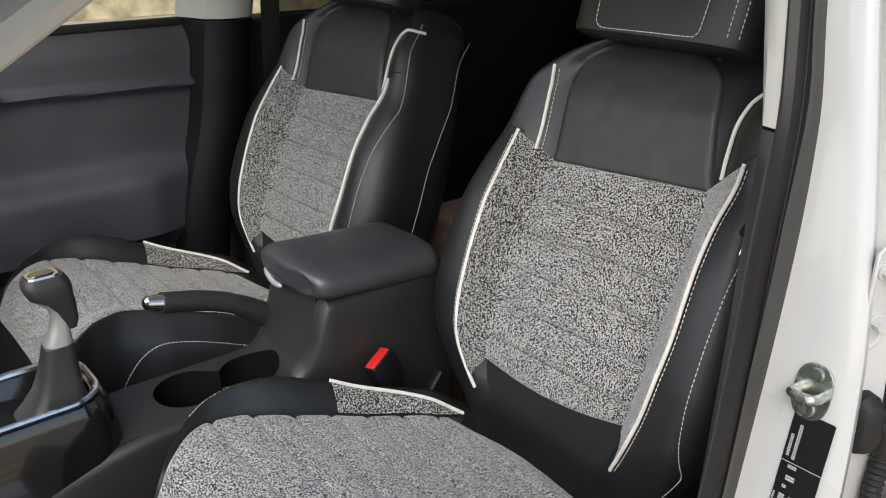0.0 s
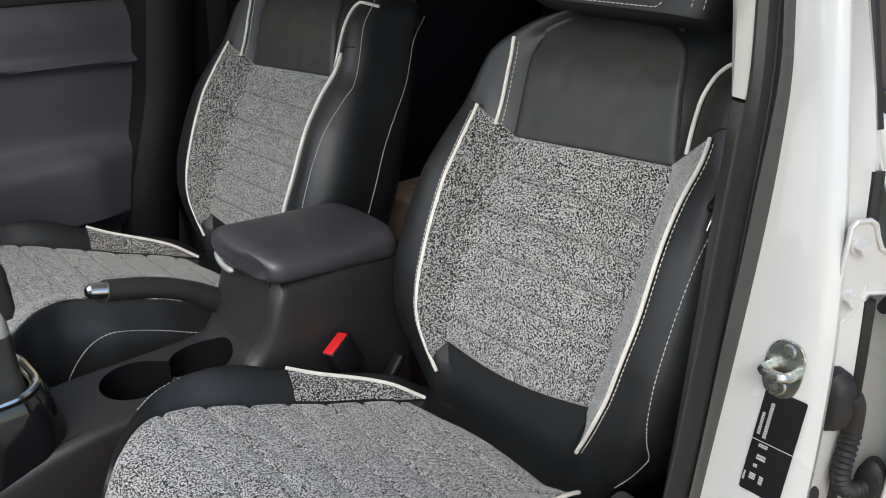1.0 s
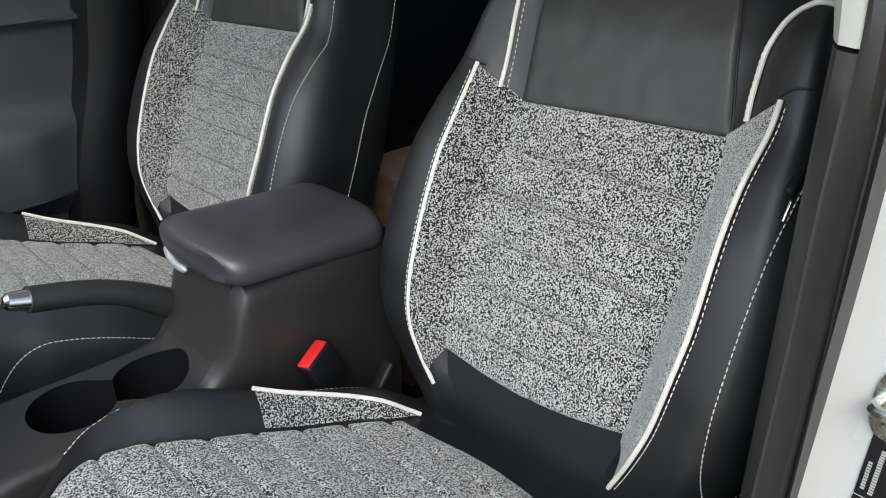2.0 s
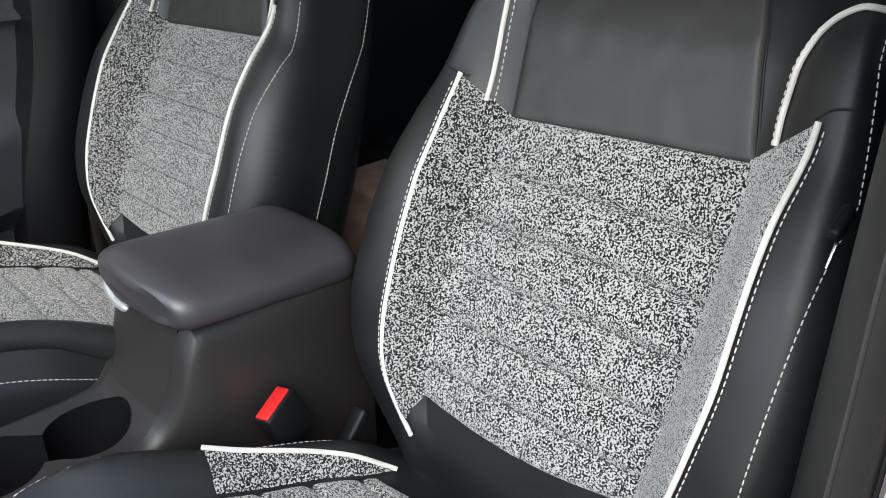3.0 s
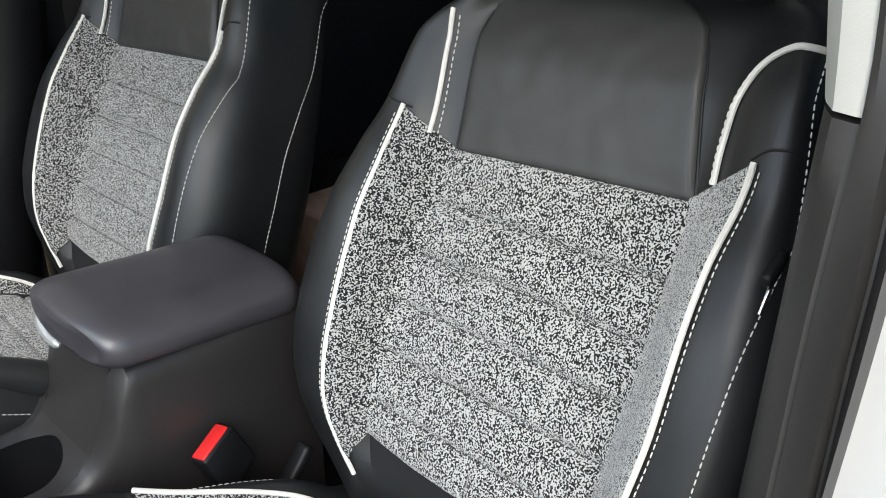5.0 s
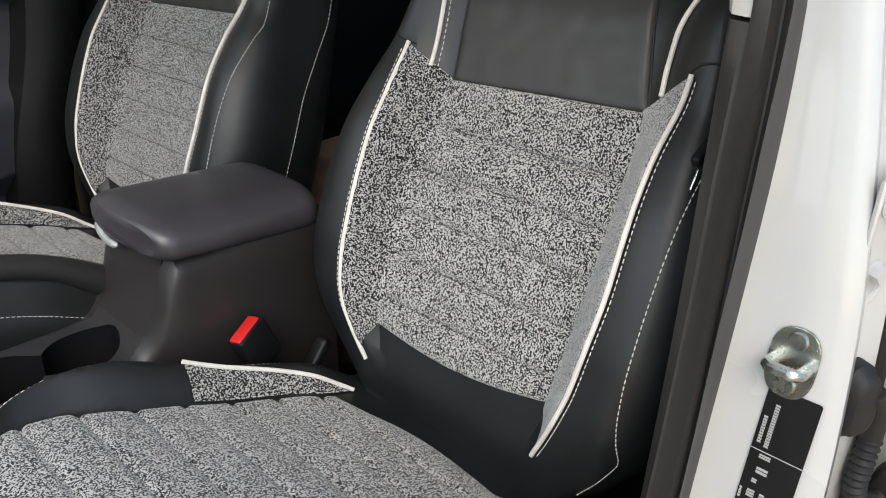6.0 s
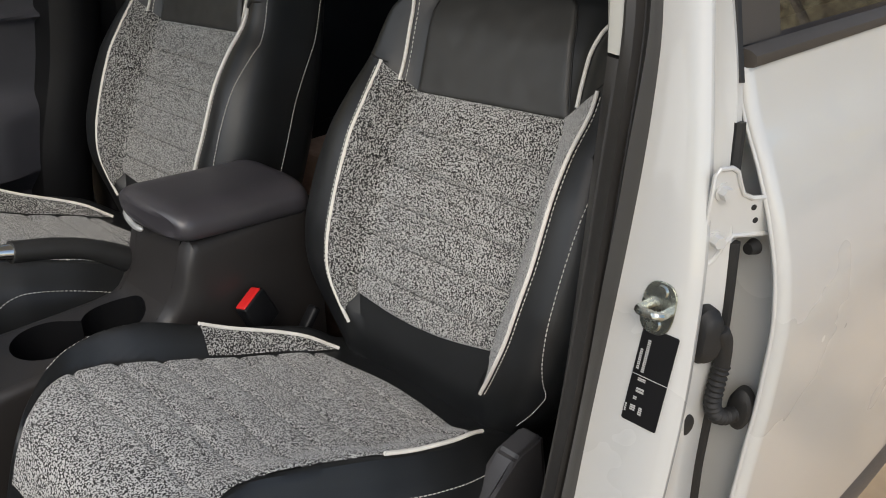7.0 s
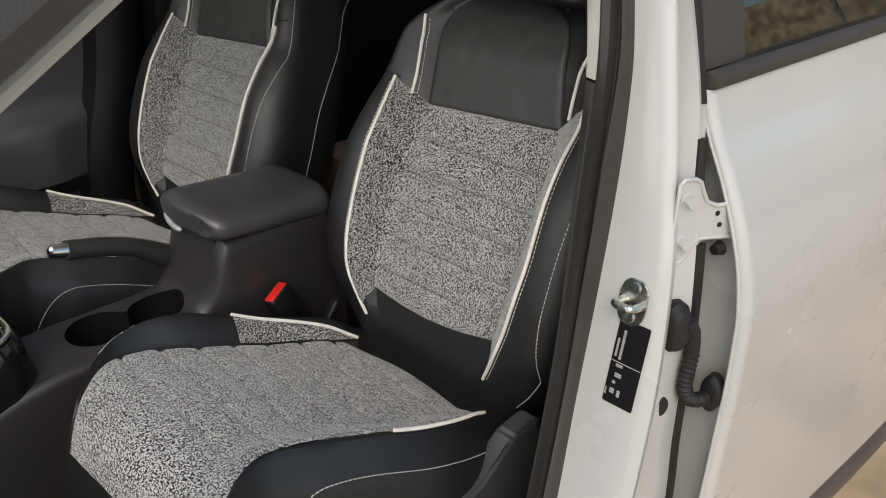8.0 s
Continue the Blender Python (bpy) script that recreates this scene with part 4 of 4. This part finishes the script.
part("pod", loft([rrect(0.083, 1.008, 0.155, 0.085, 0.66, 0.05), rrect(0.083, 1.008, 0.150, 0.083, 0.72, 0.05), rrect(0.083, 1.008, 0.142, 0.078, 0.765, 0.05), rrect(0.083, 1.008, 0.135, 0.072, 0.780, 0.045), rrect(0.083, 1.008, 0.122, 0.060, 0.780, 0.04), rrect(0.083, 1.008, 0.112, 0.05, 0.755, 0.03)], caps=False), GLOSS, GS, "glossy black pod")
ringp = rrect(0.083, 1.008, 0.130, 0.067, 0.784, 0.045, 10)
part("trim_ring", tube(ringp + [ringp[0]], 0.0055, 8, flat=0.8), CHROME, GS, "chrome trim ring")
part("pod_floor", box(-0.02, 0.19, 0.955, 1.06, 0.742, 0.757, 0.004), PLASTIC, GS)
part("gaiter", loft([rrect(0.160 + dx, 0.996, hx, hy, z, min(hx, hy) * 0.6, 6) for dx, hx, hy, z in ((0.0, 0.050, 0.040, 0.752), (0.004, 0.040, 0.034, 0.766), (0.010, 0.029, 0.026, 0.788), (0.015, 0.024, 0.021, 0.812), (0.018, 0.020, 0.018, 0.834), (0.020, 0.0185, 0.0165, 0.848), (0.020, 0.015, 0.013, 0.851))]), GAITER, GS, "soft black gaiter")
part("stem", loft([rrect(0.160 + dx, 0.996, hx, hy, z, min(hx, hy) * 0.7, 6) for dx, hx, hy, z in ((0.020, 0.0175, 0.0155, 0.846), (0.021, 0.0170, 0.015, 0.854), (0.025, 0.0125, 0.012, 0.868), (0.028, 0.0105, 0.0105, 0.886), (0.027, 0.011, 0.011, 0.900), (0.020, 0.0165, 0.014, 0.912), (0.015, 0.0205, 0.016, 0.919))]), SILVER, GS, "silver hooked lever neck")
part("knob", loft([rrect(0.160 + dx, 0.996, hx, hy, z, min(hx, hy) * 0.62, 6) for dx, hx, hy, z in ((0.040, 0.005, 0.010, 0.868), (0.040, 0.009, 0.014, 0.880), (0.037, 0.012, 0.017, 0.895), (0.031, 0.018, 0.019, 0.909), (0.022, 0.0260, 0.021, 0.919), (0.020, 0.0280, 0.0215, 0.930), (0.019, 0.0265, 0.0205, 0.939), (0.018, 0.022, 0.016, 0.945))]), GAITER, GS, "black leather grip knob")
part("knob_bezel", loft([rrect(0.177, 0.996, 0.0200, 0.0145, 0.9435, 0.010, 6), rrect(0.177, 0.996, 0.0185, 0.0130, 0.9475, 0.009, 6)]), CHROME, GS, "bright bezel on the knob")
part("knob_cap", loft([rrect(0.177, 0.996, 0.0155, 0.0100, 0.9465, 0.008, 6), rrect(0.177, 0.996, 0.0140, 0.0085, 0.9490, 0.007, 6)]), GLOSS, GS, "glossy black knob cap")

HB = thing("handbrake", (0.50, 1.06, 0.72), "black handbrake lever with bright release button", "handbrake")
part("lever", tube(spline([(0.56, 1.065, 0.70), (0.53, 1.063, 0.738), (0.49, 1.058, 0.772), (0.445, 1.054, 0.802), (0.395, 1.052, 0.822), (0.338, 1.050, 0.837)], 30), [0.026 - 0.010 * min(1, i / 16) for i in range(30)], 14), GAITER, HB)
part("button", tube([Vector((0.340, 1.050, 0.8365)), Vector((0.327, 1.050, 0.840)), Vector((0.317, 1.050, 0.8425)), Vector((0.313, 1.050, 0.8435))], [0.013, 0.0115, 0.010, 0.006], 14), CHROME, HB, "chrome release button")

# belt buckle
BK = thing("belt_buckle", (0.61, 0.873, 0.60), "black seat belt buckle with a red release button", "belt buckle")
b_long = Vector((0.952, 0.282, 0.388)).normalized()
b_out = Vector((-0.366, 0.073, 0.839))
b_out = (b_out - b_long * b_out.dot(b_long)).normalized()
bm4 = Matrix((b_long, b_out.cross(b_long), b_out)).transposed().to_4x4()
bm4.translation = Vector((0.5875, 0.864, 0.7345))
part("housing", turned(box(-0.024, 0.026, -0.012, 0.012, -0.06, 0.0, 0.004), bm4), PLASTIC, BK)
part("red_button", turned(box(-0.0215, 0.0215, -0.009, 0.009, -0.004, 0.0022, 0.002), bm4), RED, BK, "red button")
part("stalk", tube([bm4 @ Vector((0, 0, -0.055)), Vector((0.66, 0.872, 0.50))], 0.01, 8), PLASTIC, BK)

AN = thing("belt_anchor", (0.66, 0.86, 0.60), "grey plastic seat belt anchor beside the console", "belt anchor")
part("anchor_cover", turned(box(-0.008, 0.008, -0.010, 0.010, -0.10, 0.014, 0.005), Matrix.Translation((0.684, 0.838, 0.676)) @ Matrix.Rotation(radians(38), 4, "Y")), PLASTIC, AN)

# near seat belt tongue on the pillar side
BC = thing("belt_tongue", (0.75, 0.40, 1.03), "seat belt tongue and webbing hanging at the pillar", "seat belt")
part("webbing", grid(lambda a, b: Vector((0.815 + 0.046 * a, 0.385 + 0.004 * math.sin(3 * b), 0.45 + 1.0 * b)), 2, 16), RUBBER, BC)
part("tongue", turned(box(-0.006, 0.006, -0.005, 0.005, -0.015, 0.015, 0.004), Matrix.Translation((0.766, 0.394, 1.042)) @ Matrix.Rotation(radians(60), 4, "Y")), PLASTIC, BC)
part("tongue_plate", turned(box(-0.003, 0.003, -0.0012, 0.0012, -0.010, 0.010, 0.0008), Matrix.Translation((0.758, 0.393, 1.019)) @ Matrix.Rotation(radians(30), 4, "Y")), CHROME, BC, "steel tongue plate")

# outdoors, mirrored in the door glass and paint
bank = grid(lambda a, b: Vector((14 + 0.4 * noise.noise((a * 20, b * 3, 0)), -18 + 26 * a, 3.2 * b + 0.5 * b * noise.noise((a * 14, 5, 0)))), 90, 10)
setting("backdrop_far_bank", bank, STRAW, "sunlit straw coloured bank behind the car", "bank")
hedge = bmesh.new()
rng = random.Random(8)
for k in range(420):
    c = Vector((11.5 + rng.uniform(-0.5, 0.5), -14 + 18 * rng.random(), rng.uniform(0.05, 1.25)))
    r = rng.uniform(0.12, 0.3)
    a, b = Vector((rng.uniform(-1, 1), rng.uniform(-1, 1), rng.uniform(-0.4, 1))).normalized() * r, Vector((rng.uniform(-1, 1), rng.uniform(-1, 1), rng.uniform(-1, 1))).normalized() * r
    hedge.faces.new([hedge.verts.new(q) for q in (c - a, c + b * 0.6, c + a, c - b * 0.6)])
tagged(part("scrub", hedge, SCRUB, None, "dark dry scrub in front of the bank", flip=False), category="scrub", kind="stuff")
for x, y, a in ((8.2, -2.95, 9), (8.5, -3.75, -5)):
    P = thing("yellow_clamped_pole", (x, y, 0), "leaning pale wooden pole with a yellow clamp", "pole", "leaning poles")
    foot, top = Vector((x, y, 0)), Vector((x, y + 2.6 * math.sin(radians(a)), 2.6))
    part("shaft", tube([foot, top], 0.05, 10), WOOD, P)
    part("clamp", tube([foot.lerp(top, 0.52), foot.lerp(top, 0.60)], 0.11, 10), YELLOW, P)
